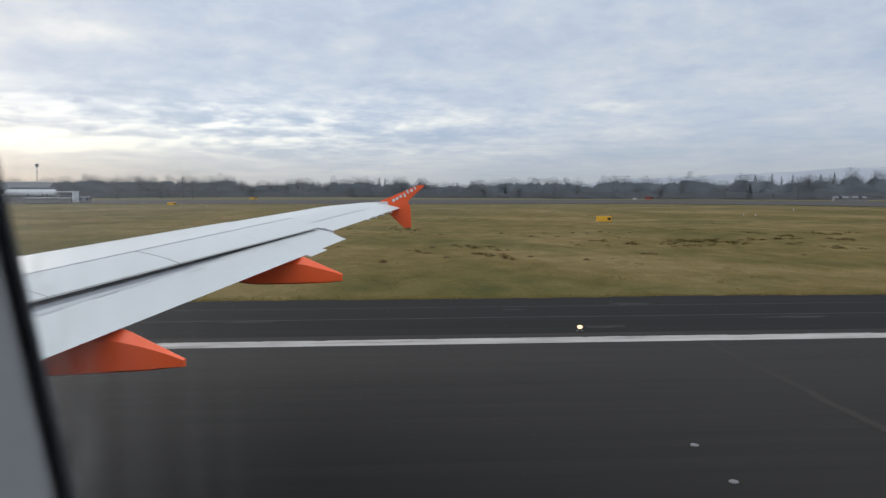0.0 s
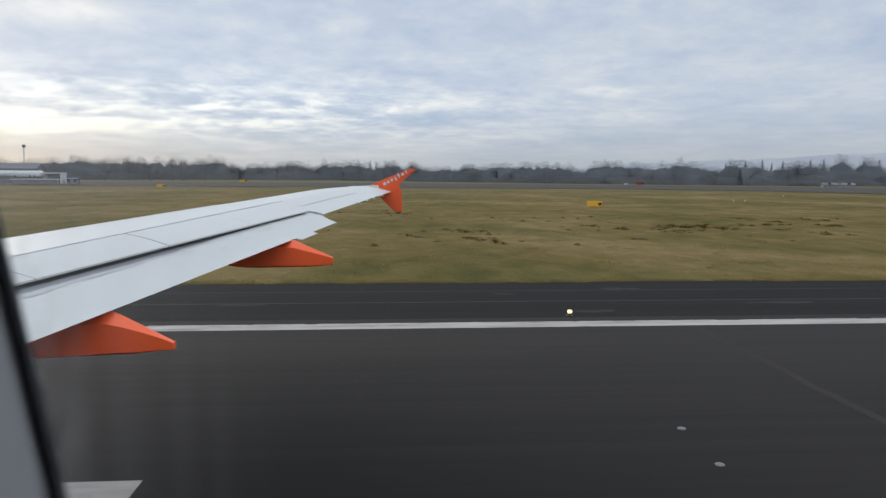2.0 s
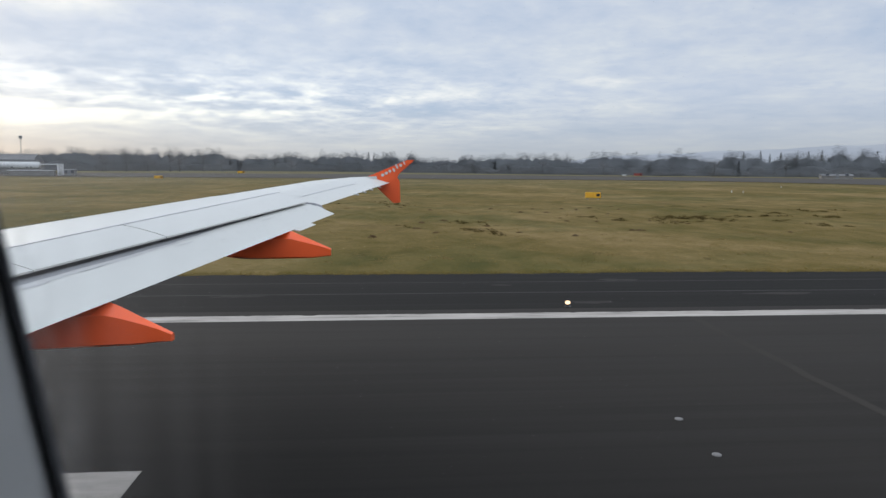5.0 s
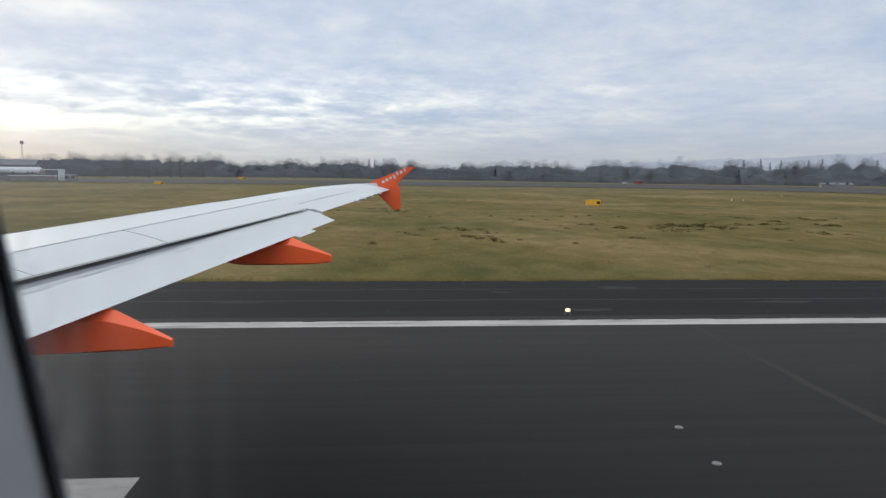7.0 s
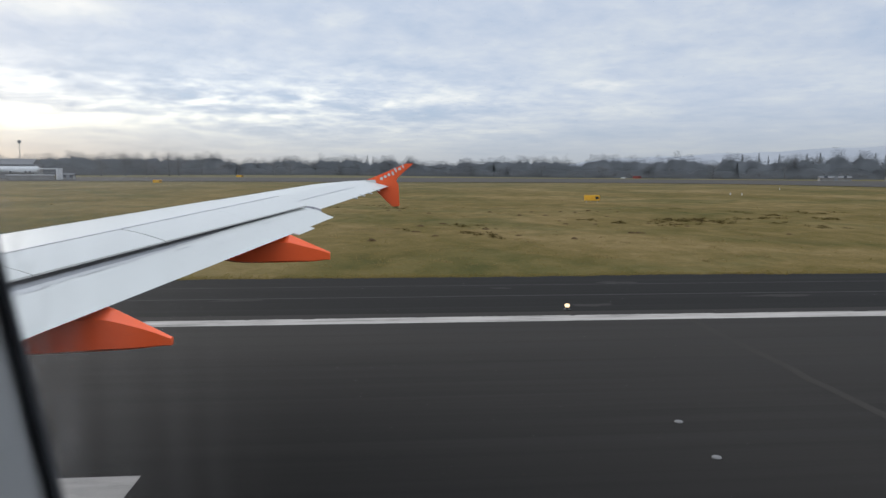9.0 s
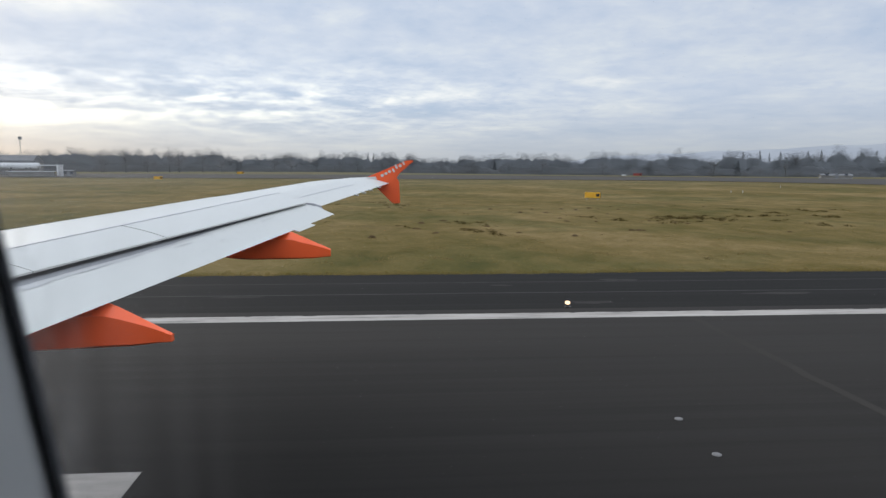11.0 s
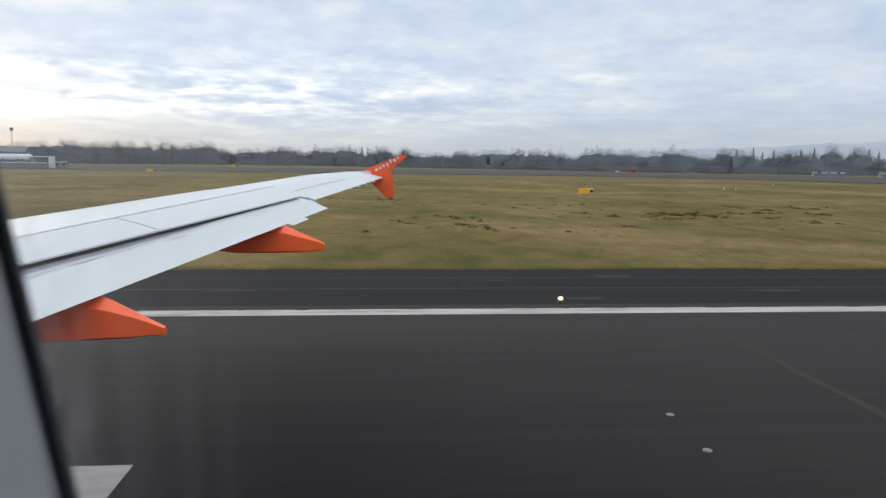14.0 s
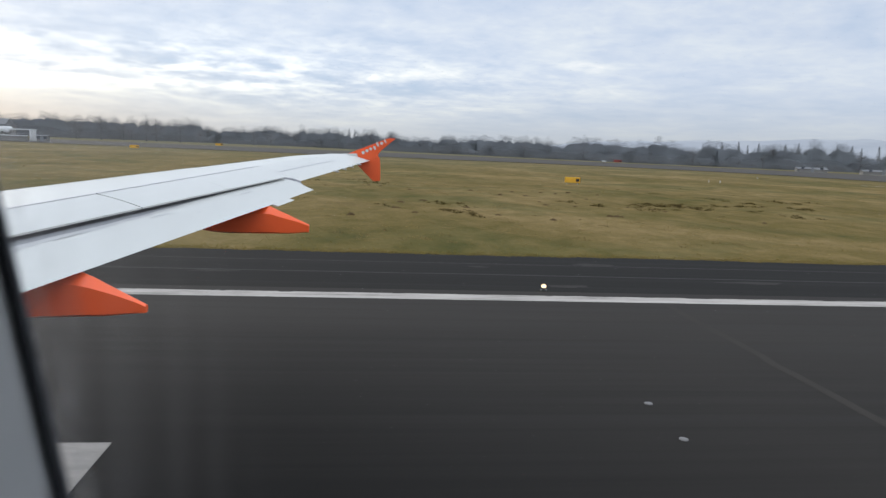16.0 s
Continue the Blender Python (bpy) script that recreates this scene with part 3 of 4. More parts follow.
# seams and scuffs on the skin, 2 mm proud
bm = bmesh.new()
grid_mesh(bm, [[(hinge(L)[0] - 0.020, L, hinge(L)[1] + 0.003) for L in np.linspace(1, 11.4, 24)], [(hinge(L)[0] + 0.006, L, hinge(L)[1] + 0.0035) for L in np.linspace(1, 11.4, 24)]])
part("hinge_seam", bm, seam_dark, wing, "thin grey seam along the spoiler hinges")
bm = bmesh.new()
rows = []
for L in np.linspace(11.7, 14.2, 12):
    xh, xt = hinge(L)[0] - 0.05 * (L - 11.4), outer_te(L)[0]
    xh = lerp(le(L)[0], xt, lerp(0.80, 0.72, (L - 11.7) / 2.5))
    c = [r for r in wing_rows(L, L + 0.01, 1, outer_te)[0]][:15]
    z = np.interp(xh, [p[0] for p in c], [p[2] for p in c])
    rows.append(((xh - 0.007, L, z + 0.003), (xh + 0.007, L, z + 0.0025)))
grid_mesh(bm, rows)
part("aileron_seam", bm, seam_dark, wing, "thin grey seam along the aileron")
for L, s0, s1 in ((6.35, 0.30, 0.318), (9.7, 0.35, 0.365)):
    bm = bmesh.new()
    rows = []
    for k in range(5):
        Lk = L + 0.09 * k
        (xc, zc), (xf, zf) = cove(Lk), flap_te(Lk)
        x0, z0 = xc - 0.10, zc - flap_drop(Lk)
        rr = []
        for s in (s0, s1 - 0.02 * (k == 4)):
            rr.append((lerp(x0, xf, s), Lk, lerp(z0, zf, s) + 0.035 * math.sin(math.pi * min(1, s * 1.15)) * (1 - s) + 0.006))
        rows.append(rr)
    grid_mesh(bm, rows)
    part("scuff", bm, oil_mat, wing, "grey scuff mark on the flap")


def flap_top(L, s):
    """A place on the outboard flap's upper skin, s from its nose to its trailing edge."""
    sec = flap_rows(L, L, 1)[0]
    k = min(7, int(s * 8))
    return Vector(sec[k]).lerp(Vector(sec[k + 1]), s * 8 - k)


# flap nose: wear and the spoilers' shade put into grey bands, fading aft
for name, mat, s0, s1, up, L1 in (("flap_nose", nose_wear_shade, 0.13, 0.235, 0.003, 9.2), ("flap_dirt", nose_film, 0.235, 0.31, 0.0025, 8.6)):
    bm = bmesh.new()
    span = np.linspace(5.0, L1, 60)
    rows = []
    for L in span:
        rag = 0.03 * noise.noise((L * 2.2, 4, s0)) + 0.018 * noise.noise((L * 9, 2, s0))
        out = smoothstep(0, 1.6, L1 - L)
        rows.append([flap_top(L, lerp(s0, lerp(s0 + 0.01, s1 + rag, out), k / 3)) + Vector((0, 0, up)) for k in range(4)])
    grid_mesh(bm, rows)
    part(name, bm, mat, wing, "dull grey band of wear and shade along the flap nose", smooth=True)
# short thin scratches and a few specks on the flap
rng = random.Random(41)
for L, s0, ln in ((7.7, 0.36, 0.35), (8.4, 0.55, 0.12), (5.7, 0.33, 0.3), (8.9, 0.46, 0.05), (7.9, 0.66, 0.05)):
    bm = bmesh.new()
    rows = []
    for k in range(5):
        Lk = L + ln * k / 4
        w = 0.004 + 0.010 * math.sin(math.pi * k / 4) * rng.uniform(0.6, 1.0)
        rows.append([flap_top(Lk, s0 - w) + Vector((0, 0, 0.004)), flap_top(Lk, s0 + w) + Vector((0, 0, 0.004))])
    grid_mesh(bm, rows)
    part("scratch", bm, oil_mat, wing, "thin grey scratch on the flap")
# dark strip standing in for the shade between flap end and aileron
bm = bmesh.new()
gap = [Vector((-1.36, 11.46, cove(11.46)[1] - 0.01)), Vector((-1.20, 11.55, 3.915)), Vector((-1.10, 11.72, 3.868))]
grid_mesh(bm, [[p for p in gap], [p + Vector((0.03, -0.01, -0.05)) for p in gap], [p + Vector((0.0, 0.02, -0.09)) for p in gap]])
part("flap_end_gap", bm, gap_shade, wing, "dark strip for the shade at the outboard flap end")


def fairing(L, x_nose, x_tip, z_bot, z_tip, x_crest, z_crest, w):
    """Canoe fairing of a flap track: flat sloping top behind the flap, rounded keel."""
    bm = bmesh.new()
    rows = []
    n = 22
    for i in range(n + 1):
        s = i / n
        x = lerp(x_nose, x_tip, s)
        grow = math.sin(math.pi * 0.5 * min(1, s / 0.45)) ** 0.8
        taper = 1 - 0.86 * smoothstep(0.45, 1.0, s) ** 1.1
        hw = max(0.012, w * grow * taper)
        zb = z_bot + 0.20 * (1 - grow) + 0.025 * smoothstep(0.85, 1, s)
        if x > x_crest:
            zt = lerp(z_crest, z_tip, (x - x_crest) / (x_tip - x_crest))
        else:
            zt = z_crest - 0.03 * (x_crest - x)
        zs = lerp(zb, zt, 0.74 + 0.10 * smoothstep(0.75, 1, s))
        zk = lerp(zb, zt, 0.06)
        rows.append([(x, L - hw * 0.06, zt), (x, L - hw, zs), (x, L - hw * 0.97, zk), (x, L - hw * 0.72, zb), (x, L + hw * 0.72, zb),
                     (x, L + hw * 0.97, zk), (x, L + hw, zs), (x, L + hw * 0.06, zt)])
    vv = grid_mesh(bm, rows, closed=True)
    bm.faces.new(vv[0])
    bm.faces.new(vv[-1])
    ob = part("flap_track_fairing", bm, orange_paint, wing, "orange pointed flap track fairing", smooth=True)
    ob.data.set_sharp_from_angle(angle=radians(28))
    return ob


fairing(6.1, -4.3, -1.87, 2.99, 3.085, -2.40, 3.37, 0.25)
fairing(9.8, -2.75, -0.795, 3.245, 3.375, -1.34, 3.62, 0.17)

# wingtip fence: swept upper and lower blades
fence = part("wingtip_fence", plate([(-0.54, 4.235), (0.36, 4.615), (0.43, 4.645), (0.60, 4.65), (0.27, 4.36), (0.21, 4.27), (0.265, 4.19), (0.285, 3.71), (0.13, 3.695), (-0.24, 4.06), (-0.45, 4.16)], 0.05), orange_paint, wing, "orange wingtip fence with a white mark")
fence.location = (0, 15.44, 0)
# the mark on the fence: a row of plain rounded shapes
for k, (rx, z0, z1) in enumerate(((0.036, 0.0, 0.066), (0.034, 0.0, 0.064), (0.030, 0.002, 0.066), (0.024, -0.030, 0.062), (0.024, 0.0, 0.108), (0.036, 0.0, 0.066), (0.018, 0.0, 0.094))):
    u = k / 6
    bm = bmesh.new()
    lower, upper = [], []
    for i in range(14):
        a = math.tau * i / 14
        x, z = rx * math.copysign(abs(math.cos(a)) ** 0.7, math.cos(a)), lerp(z0, z1, 0.5 + 0.5 * math.sin(a))
        lower.append((x, -0.003, z))
        upper.append((x, 0.0, z))
    vv = grid_mesh(bm, [lower, upper], closed=True)
    bm.faces.new(vv[0])
    bm.faces.new(vv[1])
    ob = part("mark_shape", bm, logo_white, fence)
    ob.matrix_local = pose(lerp(-0.09, 0.385, u), -0.004, lerp(4.288, 4.545, u), 0, -27, 0)
# discharge wicks on the outer trailing edge
for L in (13.35, 13.75, 14.15, 14.65):
    x, z = outer_te(L)
    bm = bmesh.new()
    add_tube(bm, (x - 0.12, L, z + 0.012), (x + 0.07, L + 0.03, z - 0.012), 0.024, 0.012)
    part("static_wick", bm, wing_paint, wing)

# ---- cabin round the camera ----
WIN_Y, WIN_X, WIN_Z = 0.15, 0.0365, EYE_Z + 0.03
LEAN = 0.17                     # the window's forward side leans with the cabin wall


def win_ring(a, b, y, n=128, e=9.0, lean=LEAN):
    out = []
    for k in range(n):
        t = math.tau * k / n
        c, s = math.cos(t), math.sin(t)
        z = b * math.copysign(abs(s) ** (2 / e), s)
        out.append((WIN_X + a * math.copysign(abs(c) ** (2 / e), c) - lean * z, y, WIN_Z + z))
    return out


def square_ring(hx, z0, z1, y, n=128, fwd=0.0):
    out = []
    for k in range(n):
        t = math.tau * k / n
        c, s = math.cos(t), math.sin(t)
        m = max(abs(c), abs(s))
        out.append((WIN_X + (hx + fwd * (c < 0)) * c / m, y, WIN_Z + (z1 if s > 0 else z0) * s / m))
    return out


WIN_A, WIN_B = 0.125, 0.18
bm = bmesh.new()
grid_mesh(bm, [win_ring(WIN_A + 0.010, WIN_B + 0.010, WIN_Y + 0.012), win_ring(WIN_A + 0.0036, WIN_B + 0.0036, WIN_Y + 0.001), win_ring(WIN_A + 0.0038, WIN_B + 0.0038, WIN_Y - 0.006),
               win_ring(WIN_A + 0.020, WIN_B + 0.020, WIN_Y - 0.085), win_ring(WIN_A + 0.035, WIN_B + 0.035, WIN_Y - 0.10),
               square_ring(2.2, 0.98, 0.72, WIN_Y - 0.10)], closed=True)
tagged(part("wall_window", bm, panel_plastic, smooth=True), "light grey plastic cabin sidewall round the window", "wall", kind="structure")
bm = bmesh.new()
grid_mesh(bm, [win_ring(WIN_A + 0.008, WIN_B + 0.008, WIN_Y + 0.014), win_ring(WIN_A + 0.0037, WIN_B + 0.0037, WIN_Y + 0.002), win_ring(WIN_A + 0.0026, WIN_B + 0.0026, WIN_Y - 0.0008),
               win_ring(WIN_A + 0.0006, WIN_B + 0.0006, WIN_Y + 0.001), win_ring(WIN_A + 0.012, WIN_B + 0.012, WIN_Y + 0.011)], closed=True)
window = thing("window_1", "cabin window with black rubber seal and smeared pane", "window", kind="structure")
part("seal", bm, seal_rubber, window, "black rubber seal", smooth=True)

m, n = material("smeared acrylic pane")
c = obj_coord(n)
streaks = n.math("MULTIPLY", n.ramp(n.noise(n.add("ShaderNodeMapping", None, Vector=c, Location=(3.7, 0, 0), Scale=(185, 1, 1.2), Rotation=(0, 0.06, 0)).outputs[0], 1.0, 3.0, 0.5), [(0.36, (0.22, 0.22, 0.22)), (0.66, (1, 1, 1))]), 1.1)
blots = n.noise(c, 55.0, 4.0, 0.6)
# dirt gathers along the rim at the forward edge
sx = n.add("ShaderNodeSeparateXYZ", None, Vector=c)
lean_x = n.math("ADD", sx.outputs[0], n.math("MULTIPLY", n.math("SUBTRACT", sx.outputs[2], WIN_Z), LEAN))
rim = n.math("SUBTRACT", 1.0, n.math("MULTIPLY", n.math("ADD", lean_x, WIN_A - WIN_X), 1 / 0.050, clamp=True))
dirt = n.math("MULTIPLY", n.math("ADD", n.math("MULTIPLY", streaks, 0.62), n.math("MULTIPLY", blots, 0.10)), n.math("MULTIPLY_ADD", n.math("POWER", rim, 1.2), 0.125, 0.003))
# the smears run down from half height
run_down = n.math("MULTIPLY_ADD", n.math("DIVIDE", n.math("SUBTRACT", EYE_Z + 0.010, sx.outputs[2]), 0.03, clamp=True), 0.8, 0.2)
dirt = n.math("MULTIPLY", dirt, run_down)
# frost flecks close to the seal
parts_ = n.add("ShaderNodeSeparateXYZ", None, Vector=c).outputs
slant = n.math("ADD", parts_[0], n.math("MULTIPLY", n.math("SUBTRACT", parts_[2], WIN_Z), LEAN))
near_rim = n.math("POWER", n.math("SUBTRACT", 1.0, n.math("MULTIPLY", n.math("ADD", slant, WIN_A - WIN_X + 0.005), 1 / 0.013, clamp=True)), 2.0)
flecks = n.ramp(n.noise(n.stretch(c, 260, 1, 150), 1.0, 3.0, 0.6), [(0.46, (0.12, 0.12, 0.12)), (0.60, (1, 1, 1))])
dirt = n.math("ADD", dirt, n.math("MULTIPLY", n.math("MULTIPLY", near_rim, n.math("MULTIPLY", flecks, run_down)), 0.22), clamp=True)
# a greasy smudge beside the forward edge
du = n.math("DIVIDE", n.math("ADD", parts_[0], 0.072), 0.034)
dv = n.math("DIVIDE", n.math("SUBTRACT", parts_[2], EYE_Z + 0.004), 0.016)
spot = n.math("POWER", 2.718, n.math("MULTIPLY", n.math("ADD", n.math("MULTIPLY", du, du), n.math("MULTIPLY", dv, dv)), -1.0))
dirt = n.math("ADD", dirt, n.math("MULTIPLY", n.math("MULTIPLY", spot, n.math("MULTIPLY_ADD", blots, 0.8, 0.4)), 0.16), clamp=True)
clear = n.add("ShaderNodeBsdfTransparent", None, Color=(0.985, 0.985, 0.985, 1))
film_ = n.add("ShaderNodeBsdfTranslucent", None, Color=(0.33, 0.33, 0.335, 1))
mixed = n.add("ShaderNodeMixShader", None, i0=dirt, i1=clear.outputs[0], i2=film_.outputs[0])
n.add("ShaderNodeOutputMaterial", None, Surface=mixed)
pane_mat = m
bm = bmesh.new()
rings = [win_ring((WIN_A + 0.015) * s, (WIN_B + 0.015) * s, WIN_Y + 0.012) for s in (1.0, 0.66, 0.33)]
vv = grid_mesh(bm, rings, closed=True)
bm.faces.new(vv[-1])
pane = part("pane", bm, pane_mat, window, "clear acrylic pane with dirty smears")
pane.visible_shadow = False

# outer skin: a plain fuselage tube with a recessed panel round the window
bm = bmesh.new()
grid_mesh(bm, [win_ring(WIN_A + 0.022, WIN_B + 0.022, WIN_Y + 0.014), win_ring(WIN_A + 0.032, WIN_B + 0.032, WIN_Y + 0.028), square_ring(0.56, 0.46, 0.46, WIN_Y + 0.028), square_ring(0.58, 0.48, 0.48, WIN_Y + 0.10)], closed=True)
tagged(part("wall_panel", bm, fuselage_paint), "outer fuselage panel round the cabin window", "wall", kind="structure")
bm = bmesh.new()
FUSE_Y, FUSE_R = -1.72, 1.98
stations = [(-21.0, 0.15, -0.5), (-20.4, 0.9, -0.42), (-19.0, 1.5, -0.25), (-17.0, 1.86, -0.08), (-15.0, FUSE_R, 0)] + [(-14.5 + 0.5 * k, FUSE_R, 0) for k in range(56)] + [(16.0, 1.7, 0.2), (19.0, 1.2, 0.55), (21.5, 0.5, 0.95)]
rows = [[(x, FUSE_Y + r * math.cos(k * math.tau / 64), WIN_Z + dz + r * math.sin(k * math.tau / 64)) for k in range(64)] for x, r, dz in stations]
vv = grid_mesh(bm, rows, closed=True)
bm.faces.new(vv[0])
bm.faces.new(vv[-1])
hole = [f for f in bm.faces if (lambda c: abs(c.x - WIN_X) < 0.55 and abs(c.z - WIN_Z) < 0.42 and c.y > 0)(f.calc_center_median())]
bmesh.ops.delete(bm, geom=hole, context="FACES")
tagged(part("wall_fuselage", bm, fuselage_paint, smooth=True), "plain white fuselage wall closing the cabin", "wall", kind="structure")

# plain shell closing the cabin behind the camera
def wall(name, b, label):
    return tagged(part(name, b, panel_plastic), label, "wall", kind="structure")


wall("floor_cabin", box(-2.16, 2.24, -3.2, 0.046, EYE_Z - 1.01, EYE_Z - 0.95), "plain cabin floor")
tagged(part("ceiling_cabin", box(-2.16, 2.24, -3.2, 0.046, EYE_Z + 0.75, EYE_Z + 0.80), panel_plastic), "plain cabin ceiling", "ceiling", kind="structure")
wall("wall_forward", box(-2.22, -2.16, -3.2, 0.046, EYE_Z - 1.01, EYE_Z + 0.80), "plain forward cabin wall")
wall("wall_aft", box(2.24, 2.30, -3.2, 0.046, EYE_Z - 1.01, EYE_Z + 0.80), "plain aft cabin wall")
wall("wall_far", box(-2.22, 2.30, -3.26, -3.2, EYE_Z - 1.01, EYE_Z + 0.80), "plain cabin wall behind the seat")


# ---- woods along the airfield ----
# distance haze is put into these crown colours: greyed, blued and paled
twig_mat = make_foliage("bare winter twigs with haze tint", (0.246, 0.254, 0.264), 0.06, True)
twig_warm = make_foliage("winter twigs with warmer haze tint", (0.268, 0.268, 0.274), 0.06, True)
poplar_mat = make_foliage("poplar twigs paled by haze", (0.30, 0.31, 0.325), 0.07, True)
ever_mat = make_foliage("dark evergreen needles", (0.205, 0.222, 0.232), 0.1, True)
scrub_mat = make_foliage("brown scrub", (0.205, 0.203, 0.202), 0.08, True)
wood_mat = make_foliage("far bare woods with haze tint", (0.272, 0.285, 0.297), 0.05, True)
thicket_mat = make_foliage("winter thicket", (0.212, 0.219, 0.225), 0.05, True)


def add_clump(bm, p, size, rng, faces=3):
    """A little spray of crossed twig blades."""
    for _ in range(faces):
        d = Vector((rng.gauss(0, 1), rng.gauss(0, 1), rng.gauss(0.25, 0.8))).normalized()
        e = d.orthogonal().normalized()
        e.rotate(Matrix.Rotation(rng.uniform(0, math.tau), 3, d))
        a, b = d * size * rng.uniform(0.6, 1.2), e * size * rng.uniform(0.16, 0.38)
        bm.faces.new([bm.verts.new(q) for q in (p - a * 0.5, p + b, p + a, p - b)])


def tree_model(name, height, spread, shape, mat, seed, clumps=230, label="", group=""):
    rng = random.Random(seed)
    root = thing(name, label, "tree", group)
    bm = bmesh.new()
    r0 = height * 0.022
    lean = Vector((rng.uniform(-0.04, 0.04), rng.uniform(-0.04, 0.04), 0)) * height
    pts = [Vector((0, 0, -0.3)), lean * 0.3 + Vector((0, 0, height * 0.3)), lean * 0.7 + Vector((0, 0, height * 0.65)), lean + Vector((0, 0, height * 0.96))]
    for k in range(3):
        add_tube(bm, pts[k], pts[k + 1], r0 * (1 - 0.3 * k), r0 * (0.7 - 0.3 * k) + 0.01, 6, False)
    tips = []
    for k in range(11):
        h = rng.uniform(0.22, 0.72)
        base = lean * h + Vector((0, 0, height * h))
        ang = rng.uniform(0, math.tau)
        out = spread * (0.55 + 0.4 * rng.random()) * (1 - 0.55 * abs(h - 0.45))
        rise = height * (0.06 + 0.10 * rng.random())
        if shape == "column":
            out, rise = spread * 0.8, height * 0.22
        if shape == "cone":
            out, rise = spread * (1 - h), -0.02 * height
        tip = base + Vector((math.cos(ang) * out, math.sin(ang) * out, rise))
        add_tube(bm, base, tip, r0 * 0.34, r0 * 0.08, 4, False)
        for _ in range(2):
            t2 = tip + Vector((rng.uniform(-1, 1), rng.uniform(-1, 1), rng.uniform(0.2, 1))) * spread * 0.14
            mid = base.lerp(tip, rng.uniform(0.45, 0.8))
            add_tube(bm, mid, t2, r0 * 0.16, 0.02, 3, False)
            tips.append(t2)
        tips.append(tip)
    part("trunk", bm, bark, root)
    bm = bmesh.new()
    for k in range(clumps):
        if shape == "column":
            h = rng.uniform(0.12, 1.0)
            w = spread * (0.25 + 0.75 * math.sin(math.pi * min(1, h * 0.9 + 0.1)) ** 0.9) * math.sqrt(rng.random()) * min(1.0, 5.0 * (1.04 - h))
            a = rng.uniform(0, math.tau)
            p = Vector((math.cos(a) * w, math.sin(a) * w, h * height))
        elif shape == "cone":
            h = rng.uniform(0.06, 1.0)
            w = spread * (1.02 - h) * math.sqrt(rng.random())
            a = rng.uniform(0, math.tau)
            p = Vector((math.cos(a) * w, math.sin(a) * w, h * height))
        elif shape == "bush":
            a = rng.uniform(0, math.tau)
            w = spread * math.sqrt(rng.random())
            p = Vector((math.cos(a) * w, math.sin(a) * w, height * (1 - (w / spread) ** 2 * 0.6) * rng.random() ** 0.7))
        else:
            d = Vector((rng.gauss(0, 1), rng.gauss(0, 1), rng.gauss(0, 1))).normalized()
            r = (0.82 + 0.65 * noise.noise(d * 1.7 + Vector((seed, 0, 0))) + 0.40 * noise.noise(d * 4.5 + Vector((0, seed, 0)))) * rng.random() ** 0.42
            p = Vector((d.x * spread * r, d.y * spread * r, height * (0.50 + 0.50 * d.z * r)))
        add_clump(bm, p, (0.0165 if shape == "round" else 0.019 if shape == "column" else 0.045) * max(height, 6) * rng.uniform(0.6, 1.2), rng, 2 if shape == "round" else 3)
    part("crown", bm, mat, root)
    return root


WOODS = "trees along the airfield"
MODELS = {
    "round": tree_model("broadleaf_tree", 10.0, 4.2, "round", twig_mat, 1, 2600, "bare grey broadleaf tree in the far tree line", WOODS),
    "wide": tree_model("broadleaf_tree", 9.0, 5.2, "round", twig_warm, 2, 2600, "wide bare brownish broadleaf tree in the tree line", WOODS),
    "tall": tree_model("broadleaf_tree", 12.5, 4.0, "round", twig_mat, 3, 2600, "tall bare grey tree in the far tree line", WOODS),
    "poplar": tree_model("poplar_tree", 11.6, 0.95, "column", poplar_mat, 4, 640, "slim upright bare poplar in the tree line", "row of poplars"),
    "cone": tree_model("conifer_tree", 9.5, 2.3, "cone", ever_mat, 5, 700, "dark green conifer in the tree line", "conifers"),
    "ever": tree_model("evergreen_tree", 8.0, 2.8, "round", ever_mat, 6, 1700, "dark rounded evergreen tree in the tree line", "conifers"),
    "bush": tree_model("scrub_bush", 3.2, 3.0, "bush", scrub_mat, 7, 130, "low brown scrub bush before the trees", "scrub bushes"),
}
used = set()


def plant(kind, x, y, scale=1.0, turn=0.0):
    m = pose(x, y, ground_z(x, y) - 0.05, 0, 0, turn) @ Matrix.Scale(scale, 4)
    if kind not in used:
        used.add(kind)
        MODELS[kind].matrix_basis = m
        return MODELS[kind]
    ob = copy_thing(MODELS[kind], pose(x, y, ground_z(x, y) - 0.05, 0, 0, turn))
    ob.scale = (scale, scale, scale)
    return ob


TREE_X = [-520, -400, -300, -208, -120, -40, 34, 90, 139, 200, 280, 400]
TREE_Y = [430, 420, 410, 405, 470, 455, 395, 360, 335, 300, 285, 280]
TREE_H = [1.20, 1.25, 1.25, 1.30, 1.18, 1.22, 1.06, 1.06, 1.12, 1.22, 1.30, 1.30]
rng = random.Random(21)
x = -470.0
while x < 330:
    y = np.interp(x, TREE_X, TREE_Y)
    h = np.interp(x, TREE_X, TREE_H) * (0.88 + 0.30 * noise.noise((x * 0.03, 1.5, 0)) + rng.uniform(-0.22, 0.22))
    kind = rng.choice(("round", "round", "wide", "tall", "wide", "ever" if rng.random() < 0.4 else "round"))
    plant(kind, x + rng.uniform(-1.5, 1.5), y + rng.uniform(-4, 20), h * (0.85 if kind == "tall" else 1.0), rng.uniform(0, 360))
    x += rng.uniform(4.0, 19.0)
x = -470.0
while x < 330:
    plant("bush", x, np.interp(x, TREE_X, TREE_Y) - rng.uniform(5, 11), rng.uniform(0.55, 1.2), rng.uniform(0, 360))
    x += rng.uniform(3.0, 5.5)
